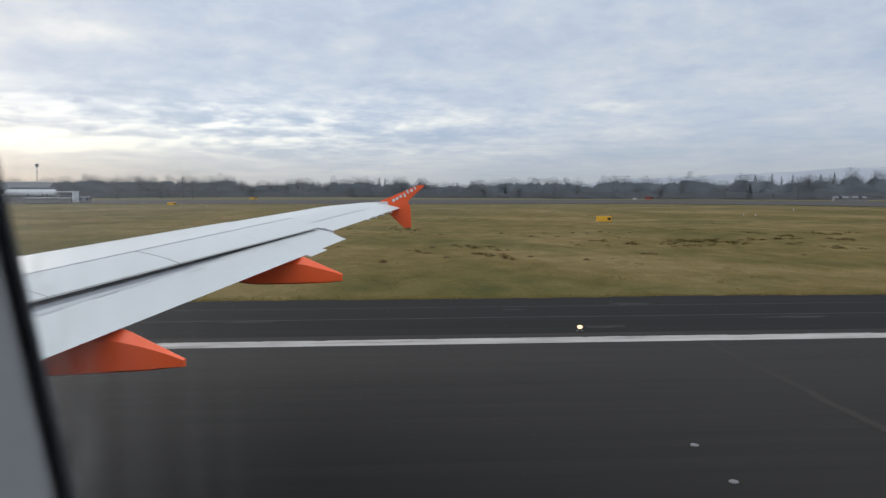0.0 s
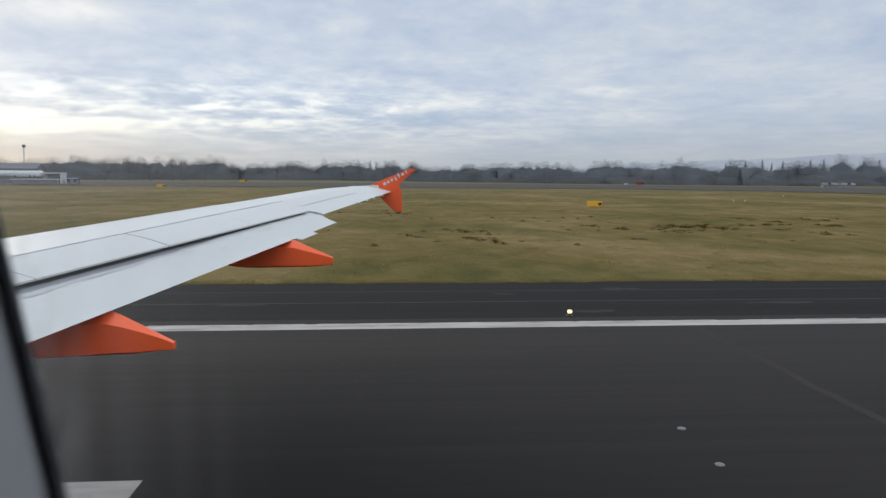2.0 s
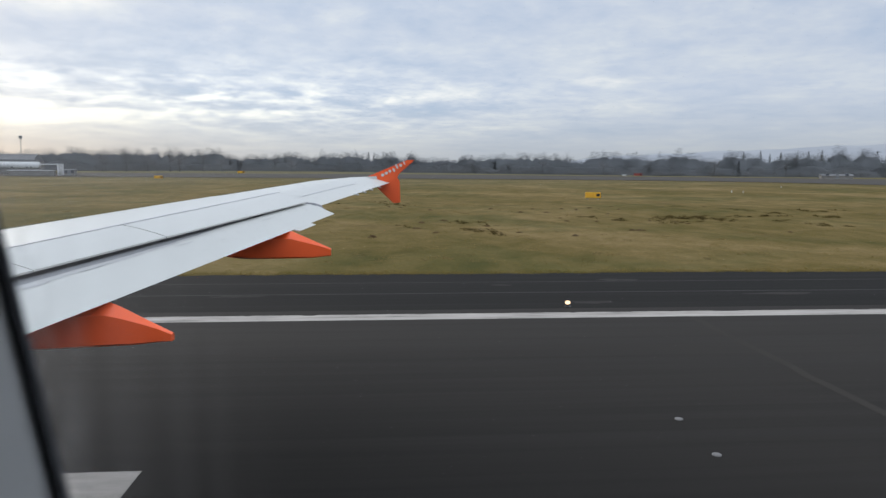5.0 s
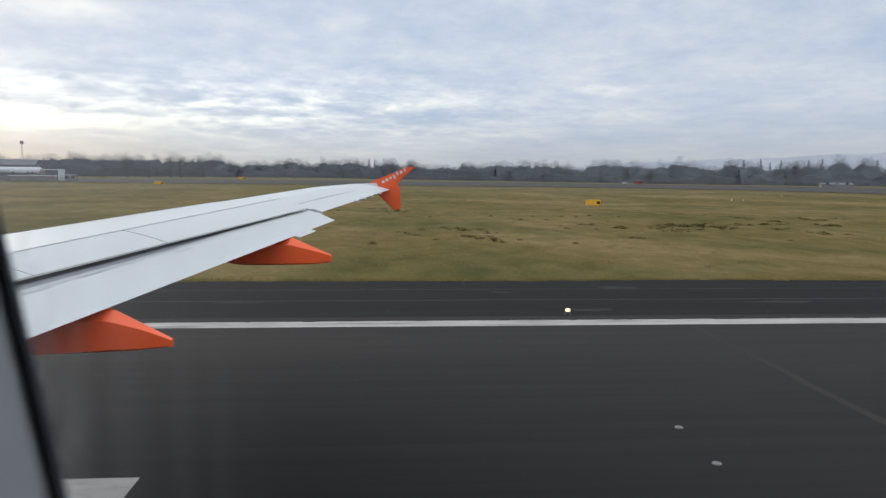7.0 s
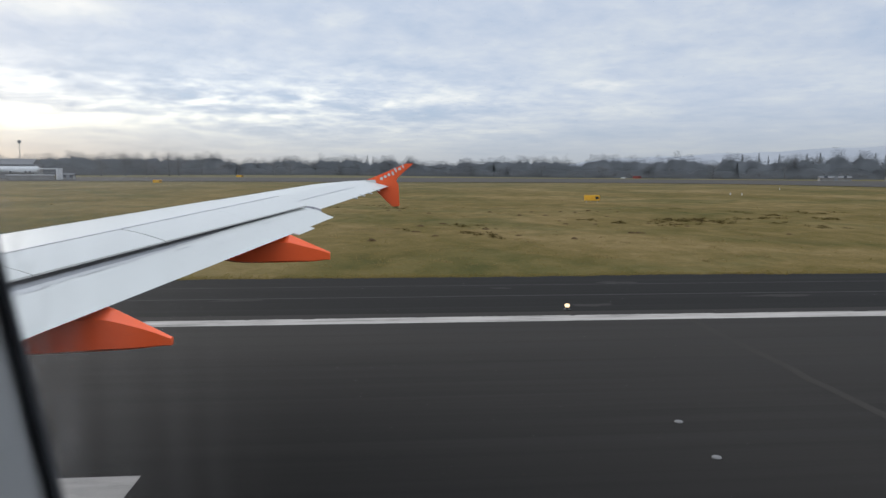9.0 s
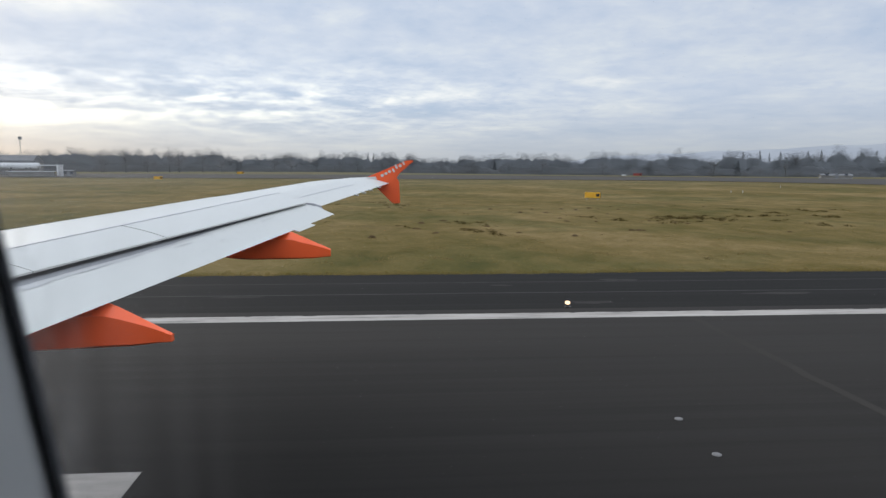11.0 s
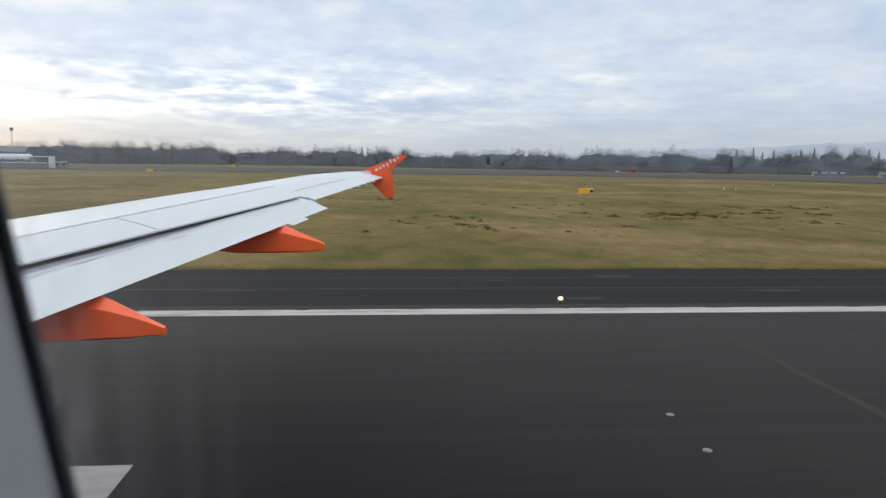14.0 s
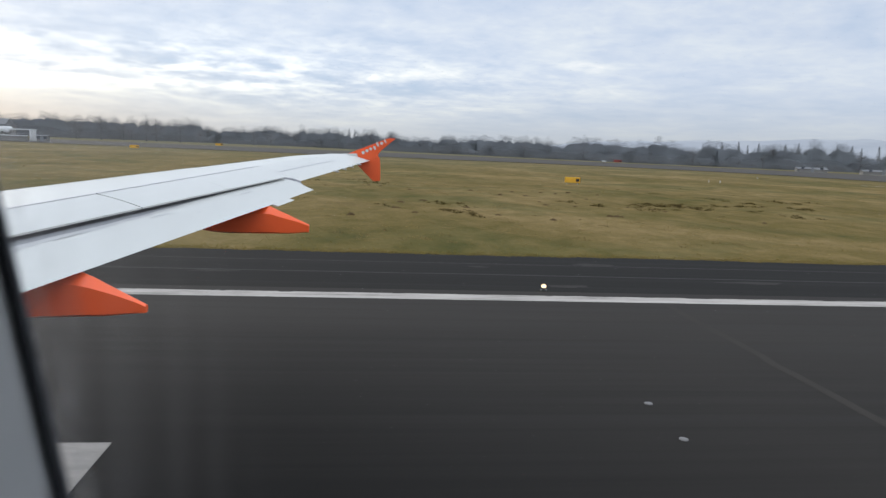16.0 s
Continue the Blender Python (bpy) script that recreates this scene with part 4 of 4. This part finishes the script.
for k in range(16):                                  # row of poplars behind the nearer wood
    plant("poplar", 178 + k * 5.6 + rng.uniform(-1.6, 1.6), 362 - k * 2.2, 1.08 + rng.uniform(-0.22, 0.12), rng.uniform(0, 360))
for x, s in ((-45, 1.05), (-30, 0.8), (-12, 1.1), (-8.5, 1.05)):
    plant("poplar" if x > -20 else "ever", x, 452, s, 40 * x)
for x, y, s in ((60, 388, 0.72), (165, 318, 0.8), (178, 300, 1.0), (-150, 448, 1.0), (-95, 455, 0.75)):
    plant("cone" if s < 1 else "ever", x, y, s, 31 * x)
for x, y, s in ((-165, 425, 0.85),):
    plant("tall", x, y, s, 77 * x)

for kind, x, y, s in (("wide", -152, 388, 1.35), ("tall", -141, 392, 1.15), ("wide", -131, 396, 1.3), ("round", -120, 399, 1.5), ("wide", -114, 396, 1.6), ("round", -103, 402, 1.35), ("wide", -93, 404, 1.1), ("round", -66, 420, 1.05), ("wide", -57, 424, 1.1)):   # taller clumps at the field edge
    plant(kind, x, y, s, 53 * x)

# the wood behind: a dense bank of merged winter crowns with a fringe of twigs, and a darker thicket before it
def wood_bank(name, mat, back, low, tall, gap, fill, sprays, seed, label):
    rng = random.Random(seed)
    crowns = []
    x = -570.0
    while x < 430:
        th = np.interp(x, TREE_X, TREE_H) * (1.0 + 0.24 * noise.noise((x * 0.011, seed, 7)) + 0.22 * noise.noise((x * 0.04, seed, 3)))
        r = rng.uniform(*gap) * (1.7 if rng.random() < 0.25 else 1.0)
        crowns.append((x, r, 9.4 * th * rng.uniform(low, tall)))
        x += r * rng.uniform(0.5, 1.1)

    def top(x):
        h = 0.45 * 9.4 * low
        for cx, r, ch in crowns:
            u = (x - cx) / r
            if abs(u) < 1:
                h = max(h, fill * ch * (0.86 + 0.14 * (1 - u * u) ** 0.5))
        return h * (1 + 0.10 * noise.noise((x * 0.5, seed, 1)) + 0.10 * noise.noise((x * 1.7, seed, 2)))

    bm = bmesh.new()
    rows = []
    for i in range(1251):
        x = -570 + 0.8 * i
        y, h = np.interp(x, TREE_X, TREE_Y) + back, top(x)
        row = [(x, y + 0.5 * noise.noise((x * 0.13, k * 0.3, seed)) + 2.0 * (k / 8) ** 2, -0.3 + (h + 0.3) * k / 8) for k in range(9)]
        rows.append(row + [(x, y + 5.5, h * 0.85), (x, y + 7.0, -0.3)])
    grid_mesh(bm, rows)
    for cx, r, ch in crowns:                             # twiggy domes that thin out towards the sky
        y = np.interp(cx, TREE_X, TREE_Y) + back
        n = int(sprays * r * ch / 36)
        for k in range(n):
            a, q = rng.uniform(0.0, math.pi), 0.55 + 0.52 * rng.random() ** 1.3
            q *= 1.0 + 0.30 * noise.noise((math.cos(a) * 2.6, math.sin(a) * 2.6, cx))
            p = Vector((cx + r * 1.05 * q * math.cos(a), y + rng.uniform(0.3, 4.5), ch * (0.50 + 0.52 * q * math.sin(a))))
            add_clump(bm, p, rng.uniform(0.15, 0.28), rng, 2)
    tagged(part(name, bm, mat, smooth=True), label, "woods", kind="stuff")


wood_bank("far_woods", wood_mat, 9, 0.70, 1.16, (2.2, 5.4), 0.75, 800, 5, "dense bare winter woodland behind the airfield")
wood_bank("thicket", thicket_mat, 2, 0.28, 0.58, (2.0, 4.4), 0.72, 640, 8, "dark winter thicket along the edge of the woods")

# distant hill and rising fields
m, n = material("distant hill with glowing haze")
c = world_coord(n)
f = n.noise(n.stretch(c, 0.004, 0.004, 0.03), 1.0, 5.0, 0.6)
# the haze is put in as a blue colour that mostly glows by itself
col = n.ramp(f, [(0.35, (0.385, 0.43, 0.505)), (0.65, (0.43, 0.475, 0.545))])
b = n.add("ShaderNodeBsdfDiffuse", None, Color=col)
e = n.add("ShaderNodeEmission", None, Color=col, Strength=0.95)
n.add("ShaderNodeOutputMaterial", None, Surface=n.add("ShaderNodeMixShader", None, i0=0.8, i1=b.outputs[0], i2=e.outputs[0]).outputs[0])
bm = bmesh.new()
rows = []
for i in range(121):
    x = lerp(-200, 4200, i / 120)
    hgt = 140 * smoothstep(300, 2600, x) * (0.86 + 0.22 * noise.noise((x * 0.0012, 0, 4))) + 12 * noise.noise((x * 0.006, 3, 4))
    y = 3700 - 0.25 * x
    rows.append([(x, y, -5), (x, y + 120, hgt * 0.55), (x, y + 320, hgt), (x, y + 700, hgt * 0.9)])
grid_mesh(bm, rows)
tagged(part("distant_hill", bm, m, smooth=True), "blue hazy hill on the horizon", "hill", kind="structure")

# ---- airfield furniture ----
inset_metal = simple("scuffed light fitting", (0.15, 0.142, 0.135), 0.7)
metal_grey = simple("galvanised metal", (0.30, 0.31, 0.32), 0.5, 0.6)
sign_yellow = simple("yellow sign face", (0.78, 0.42, 0.03), 0.5)
sign_red = simple("red sign face", (0.30, 0.055, 0.045), 0.5)
dark_glass = simple("dark window glass", (0.10, 0.11, 0.125), 0.3)
sign_black = simple("black sign edge", (0.02, 0.02, 0.02), 0.5)
white_paint = simple("white painted metal", (0.66, 0.66, 0.655), 0.45, 0, 0.1, 0.6)
drab = simple("weathered concrete", (0.26, 0.25, 0.235), 0.85, 0, 0.2, 0.5)
m, n = material("lamp glass, lit")
n.add("ShaderNodeOutputMaterial", None, Surface=n.add("ShaderNodeEmission", None, Color=(1.0, 0.74, 0.46, 1), Strength=1.9).outputs[0])
lamp_glass = m


def edge_light(m):
    root = thing("runway_edge_light", "lit elevated runway edge light with a glass dome", "runway light", "runway edge lights", m=m)
    bm = bmesh.new()
    add_tube(bm, (0, 0, -0.02), (0, 0, 0.03), 0.12, 0.11, 16)
    part("base_plate", bm, sign_black, root)
    bm = bmesh.new()
    add_tube(bm, (0, 0, 0.03), (0, 0, 0.09), 0.045, 0.05, 12)
    part("body", bm, sign_black, root)
    bm = bmesh.new()
    bmesh.ops.create_uvsphere(bm, u_segments=14, v_segments=9, radius=0.086)
    bmesh.ops.scale(bm, verts=bm.verts, vec=(1.0, 1.0, 0.75))
    bmesh.ops.translate(bm, verts=bm.verts, vec=(0, 0, 0.14))
    part("lamp_dome", bm, lamp_glass, root, "glowing warm glass dome", smooth=True)
    return root


first = edge_light(pose(5.87, 22.0, 0))
for k in (-2, -1, 1, 2):
    copy_thing(first, pose(5.87 + 60 * k, 22.0, 0))


def inset_light(m):
    root = thing("inset_light", "flush metal runway light set in the asphalt", "runway light", "inset runway lights", m=m)
    bm = bmesh.new()
    add_tube(bm, (0, 0, -0.05), (0, 0, 0.012), 0.095, 0.075, 18)
    part("rim", bm, inset_metal, root)
    bm = bmesh.new()
    add_tube(bm, (0, 0, 0.012), (0, 0, 0.022), 0.07, 0.05, 12)
    part("lens", bm, inset_metal, root)
    return root


first = inset_light(pose(5.30, 11.88, 0))
for x, y in ((5.25, 10.3), (-54.7, 11.88), (-54.7, 10.3), (65.3, 11.88), (65.3, 10.3)):
    copy_thing(first, pose(x, y, 0))


def taxi_sign(x, y, w, h, face, label, turn=0.0):
    root = thing("taxiway_sign", label, "airfield sign", "airfield signs", m=pose(x, y, ground_z(x, y), 0, 0, turn))
    part("cabinet", box(-w / 2, w / 2, -0.14, 0.14, 0.28, 0.28 + h, 0.03), face, root)
    part("edge_cap", box(w / 2, w / 2 + 0.05, -0.15, 0.15, 0.26, 0.30 + h, 0.01), sign_black, root, "black end cap")
    part("sign_mark", box(w * 0.22, w * 0.44, -0.146, -0.14, 0.28 + h * 0.25, 0.28 + h * 0.75), sign_black, root, "black panel mark")
    for s in (-0.35, 0.35):
        bm = bmesh.new()
        add_tube(bm, (s * w, 0, -0.1), (s * w, 0, 0.3), 0.04, 0.04, 8)
        part("leg", bm, metal_grey, root)
    return root


taxi_sign(28.2, 94.0, 2.1, 0.75, sign_yellow, "yellow boxed taxiway sign standing in the grass", -12)
taxi_sign(-66.8, 210.5, 2.4, 0.8, sign_yellow, "faded orange taxiway sign beside the far taxiway", 10)
taxi_sign(-70.0, 342.0, 3.2, 1.0, sign_yellow, "small orange sign far across the grass", 10)
taxi_sign(118.0, 322.0, 3.8, 1.1, sign_red, "red and white runway sign far across the grass", -16)
taxi_sign(111.5, 322.0, 2.2, 0.6, white_paint, "low white sign far across the grass", -16)
for x, y in ((62, 121.5), (63.6, 120.4), (88, 150)):
    root = thing("taxiway_edge_marker", "small white taxiway edge marker post", "marker", "edge markers", m=pose(x, y, ground_z(x, y)))
    bm = bmesh.new()
    add_tube(bm, (0, 0, -0.1), (0, 0, 0.32), 0.06, 0.045, 10)
    part("post", bm, white_paint, root)
    bm = bmesh.new()
    add_tube(bm, (0, 0, 0.32), (0, 0, 0.40), 0.07, 0.05, 10)
    part("cap", bm, metal_grey, root)
# painted taxiway lines
for pts in (bend([(98, 130), (125, 126), (160, 118), (200, 110)], 8),):
    bm = bmesh.new()
    grid_mesh(bm, [[(a, b - 0.35, ground_z(a, b) + 0.13) for a, b in pts], [(a, b + 0.35, ground_z(a, b) + 0.13) for a, b in pts]])
    tagged(part("taxiway_line", bm, line_paint), "pale line painted on the taxiway", "road marking", kind="structure")

# ---- fire training rig and huts by the woods ----
roof_felt = simple("grey roofing felt", (0.15, 0.15, 0.152), 0.9, 0, 0.2, 0.6)
soot = simple("sooty steel", (0.19, 0.19, 0.195), 0.8, 0, 0.25, 0.8)


def training_rig(m):
    root = thing("fire_training_rig", "white tubular fire training rig raised on struts", "training rig", m=m)
    bm = bmesh.new()
    prof = [(-9.0, 0.15), (-8.8, 0.8), (-8.2, 1.25), (-7.2, 1.4), (7.6, 1.4), (8.4, 1.3), (8.7, 0.9)]
    rows = [[(x, r * math.cos(k * math.tau / 20), 3.7 + r * math.sin(k * math.tau / 20)) for k in range(20)] for x, r in prof]
    vv = grid_mesh(bm, rows, closed=True)
    bm.faces.new(vv[0])
    bm.faces.new(vv[-1])
    part("hull", bm, white_paint, root, smooth=True)
    for x in (-7, -3.5, 0, 3.5, 7):
        for y in (-0.9, 0.9):
            bm = bmesh.new()
            add_tube(bm, (x, y, -0.2), (x, y, 2.75), 0.11, 0.11, 8)
            part("strut", bm, metal_grey, root)
    for x in (-0.5, 4.6, 6.1):
        part("hatch", box(x - 0.35, x + 0.35, -1.42, -1.30, 2.75, 3.25, 0.02), soot, root, "dark burnt hatch")
    part("roof_plate", box(-7.0, 7.6, -0.5, 0.5, 5.05, 5.75, 0.08), soot, root, "sooty grey steel plate on the hull")
    part("pipe_rack", box(9.3, 15.2, -2.4, -2.2, 2.6, 2.75), metal_grey, root)
    part("tail_step", box(-12.0, -9.6, -1.2, 1.2, -0.2, 2.3, 0.15), white_paint, root)
    bm = bmesh.new()
    for z in (5.35, 5.8):
        add_tube(bm, (-8, 0, z), (8, 0, z), 0.04, 0.04, 5)
    for k in range(9):
        add_tube(bm, (-8 + 2 * k, 0, 5.0), (-8 + 2 * k, 0, 5.8), 0.035, 0.035, 5)
    part("guard_rail", bm, metal_grey, root)
    bm = bmesh.new()
    add_tube(bm, (-11.2, 0, 1.9), (-9.4, 0, 1.9), 1.3, 1.3, 16)
    part("tail_tank", bm, white_paint, root, smooth=False)
    part("canopy_roof", box(9.2, 16.0, -2.5, 2.5, 3.95, 4.3, 0.05), white_paint, root, "flat white canopy")
    part("canopy_wall", box(15.3, 15.9, -2.3, 2.3, -0.2, 3.95), white_paint, root)
    part("low_block", box(-0.5, 15.0, -4.6, -3.0, -0.2, 1.75), drab, root, "low concrete block")
    part("block_coping", box(-0.8, 15.2, -4.8, -2.9, 1.75, 2.05, 0.03), white_paint, root)
    return root


training_rig(pose(-136, 268, ground_z(-136, 268), 0, 0, 4))


def hut(name, x, y, w, d, h, mat, label, turn=0):
    root = thing(name, label, "hut", m=pose(x, y, ground_z(x, y), 0, 0, turn))
    part("wall", box(-w / 2, w / 2, -d / 2, d / 2, -0.2, h), mat, root)
    bm = bmesh.new()
    vs = [bm.verts.new(p) for p in ((-w / 2 - 0.3, -d / 2 - 0.3, h), (w / 2 + 0.3, -d / 2 - 0.3, h), (w / 2 + 0.3, d / 2 + 0.3, h), (-w / 2 - 0.3, d / 2 + 0.3, h), (-w / 2 - 0.3, 0, h + d * 0.16), (w / 2 + 0.3, 0, h + d * 0.16))]
    for f in ((0, 1, 5, 4), (2, 3, 4, 5), (0, 4, 3), (1, 2, 5), (0, 3, 2, 1)):
        bm.faces.new([vs[i] for i in f])
    part("roof", bm, roof_felt, root)
    part("door", box(-0.6, 0.6, -d / 2 - 0.04, -d / 2 + 0.02, 0, 2.0), metal_grey, root)
    for k in (-0.32, 0.3):
        part("window", box(k * w - 0.6, k * w + 0.6, -d / 2 - 0.03, -d / 2 + 0.02, 1.0, 1.9), dark_glass, root)
    return root


hut("store_hut", -116.5, 268, 3.4, 3.0, 2.0, drab, "small pale store hut by the rig", 5)
hut("brick_shed", -166, 280, 4.5, 3.0, 2.0, drab, "low grey shed near the tree line", -4)
hut("hangar", -180, 330, 42, 22, 5.0, drab, "long low grey hangar at the woods", 12)
for x, y, w in ((176, 262, 11.0), (197, 250, 14.0)):
    hut("cabin_office", x, y, w, 4.0, 1.2, drab, "low pale portable building at the field edge", -20)
for x, y, s in ((128, 322, 1.0), (153, 304, 1.2), (-22, 462, 1.3), (10, 430, 1.2)):
    hut("farm_house", x, y + 52, 8 * s, 7, 3.2, drab, "pale house half hidden among the trees", -15)
# mast on the horizon
root = thing("radio_mast", "thin lattice radio mast behind the trees", "mast", m=pose(-201, 404, 0))
bm = bmesh.new()
for a, b in ((-0.5, -0.5), (0.5, -0.5), (0, 0.6)):
    add_tube(bm, (a, b, -0.3), (a * 0.3, b * 0.3, 19), 0.09, 0.06, 5)
for k in range(12):
    s = 1 - 0.7 * k / 12
    z = 1.5 * k
    add_tube(bm, (-0.5 * s, -0.5 * s, z), (0.5 * s, -0.5 * s, z + 1.5), 0.04, 0.04, 4)
    add_tube(bm, (0.5 * s, -0.5 * s, z), (0, 0.6 * s, z + 1.5), 0.04, 0.04, 4)
part("lattice", bm, metal_grey, root)
part("aerial_drum", box(-0.8, 0.8, -0.4, 0.4, 17.5, 19.2, 0.1), metal_grey, root)

# ---- molehills in the grass ----
soil = simple("dark damp soil", (0.082, 0.053, 0.024), 0.95, 0, 0.3, 12.0, gloss=0.1)


def molehill(m):
    root = thing("molehill", "small dark molehill of damp soil in the grass", "molehill", "molehills", m=m)
    bm = bmesh.new()
    rows = []
    for j in range(5):
        u = j / 4
        rows.append([((0.34 - 0.30 * u) * (1 + 0.35 * noise.noise((math.cos(a), math.sin(a), j))) * math.cos(a),
                      (0.34 - 0.30 * u) * (1 + 0.35 * noise.noise((math.cos(a), math.sin(a), j))) * math.sin(a),
                      -0.04 + 0.20 * math.sin(math.pi / 2 * u) + 0.02 * noise.noise((a, u * 4, 3))) for a in (math.tau * k / 10 for k in range(10))])
    vv = grid_mesh(bm, rows, closed=True)
    bm.faces.new(vv[-1])
    part("mound", bm, soil, root)
    return root


rng = random.Random(31)
hill_ = None
for k in range(34):
    y = 44 + 34 * rng.random()
    x = y * (0.30 + 0.13 * rng.gauss(0, 1)) if k % 4 else y * rng.uniform(-0.05, 0.2)
    s = rng.uniform(0.5, 1.0)
    at = pose(x, y, ground_z(x, y), 0, 0, rng.uniform(0, 360))
    if hill_ is None:
        hill_ = molehill(at)
    else:
        copy_thing(hill_, at).scale = (s * rng.uniform(1.0, 1.8), s, s * rng.uniform(0.5, 0.9))

# ---- tussocks of coarse dead grass ----
tussock_mat = make_foliage("coarse brown tussock", (0.088, 0.066, 0.026), 0.35)


def tussock(m, seed):
    """A low sprawling clump of coarse blades, uneven in outline."""
    root = thing("grass_tussock", "low clump of coarse dark brown grass in the sward", "grass clump", "tussocks in the grass", m=m)
    rng = random.Random(seed)
    bm = bmesh.new()
    for lobe in range(6):
        cx, cy, r = rng.uniform(-0.9, 0.9), rng.uniform(-0.8, 0.8), rng.uniform(0.25, 0.55)
        for k in range(46):
            a, d = rng.uniform(0, math.tau), r * math.sqrt(rng.random())
            p = Vector((cx + d * math.cos(a), cy + d * math.sin(a), -0.03))
            h = rng.uniform(0.10, 0.26) * (1.15 - d / r)
            t = p + Vector((rng.uniform(-0.12, 0.12) + 0.25 * (p.x - cx), rng.uniform(-0.12, 0.12) + 0.25 * (p.y - cy), h))
            w = Vector((math.cos(a + 1.4), math.sin(a + 1.4), 0)) * rng.uniform(0.018, 0.04)
            bm.faces.new([bm.verts.new(q) for q in (p - w, p + w, t)])
    part("blades", bm, tussock_mat, root)
    return root


rng = random.Random(77)
clumps_ = [None, None]
for cx, cy, sx, sy, count in ((27, 60, 11, 6, 22), (6, 52, 6, 4, 6), (44, 72, 9, 8, 9), (-2, 80, 8, 6, 6)):
    for k in range(count):
        x, y = cx + rng.gauss(0, sx * 0.5), cy + rng.gauss(0, sy * 0.5)
        at, i = pose(x, y, ground_z(x, y), 0, 0, rng.uniform(0, 360)), k % 2
        if clumps_[i] is None:
            clumps_[i] = tussock(at, 3 + i)
        else:
            z = rng.uniform(0.6, 1.35)
            copy_thing(clumps_[i], at).scale = (z * rng.uniform(0.9, 1.7), z, z * rng.uniform(0.7, 1.1))

# ---- weeds and grass ----
def tuft_mesh(bm, x, y, r, h, rng, blades, z=None):
    z = ground_z(x, y) if z is None else z
    for _ in range(blades):
        a = rng.uniform(0, math.tau)
        d = r * math.sqrt(rng.random())
        p = Vector((x + d * math.cos(a), y + d * math.sin(a), z - 0.01))
        t = p + Vector((rng.uniform(-0.5, 0.5) * h, rng.uniform(-0.5, 0.5) * h, h * rng.uniform(0.5, 1.1)))
        w = Vector((math.cos(a + 1.3), math.sin(a + 1.3), 0)) * h * rng.uniform(0.08, 0.2)
        bm.faces.new([bm.verts.new(q) for q in (p - w, p + w, t)])


rng = random.Random(8)
bm = bmesh.new()
for k in range(6500):                                # ragged verge along the shoulder
    x = rng.uniform(-55, 55)
    edge = SHOULDER_EDGE + 0.35 * noise.noise((x * 0.12, 2, 0)) + 0.16 * noise.noise((x * 0.9, 7, 0))
    y = edge + abs(rng.gauss(0, 0.5)) - 0.12
    tuft_mesh(bm, x, y, 0.14, rng.uniform(0.04, 0.09), rng, 6, -0.01)
for k in range(4500):
    y = 29.6 + 45 * rng.random() ** 1.6
    x = rng.uniform(-1.0, 1.0) * (y * 0.8 + 6)
    if -19 < x < -9.5 and y < 95:
        continue
    tuft_mesh(bm, x, y, 0.22, rng.uniform(0.04, 0.10), rng, 5)
tagged(part("grass_blades", bm, blade_mat), "short winter grass blades over the airfield", "grass", kind="stuff")
for mat, label, count, seed in ((tuft_mat, "dark low weed tufts scattered in the grass", 60, 3), (dead_mat, "pale dry grass tufts scattered in the field", 260, 9)):
    rng = random.Random(seed)
    bm = bmesh.new()
    for k in range(count):
        y = 33 + 75 * rng.random() ** 1.4
        x = rng.gauss(0.12 * y, 0.35 * y)
        if -19.5 < x < -9 and y < 95:
            continue
        tuft_mesh(bm, x, y, rng.uniform(0.3, 0.9), rng.uniform(0.06, 0.12), rng, 40)
    tagged(part("weed_tufts" if seed == 3 else "straw_tufts", bm, mat), label, "weeds", kind="stuff")
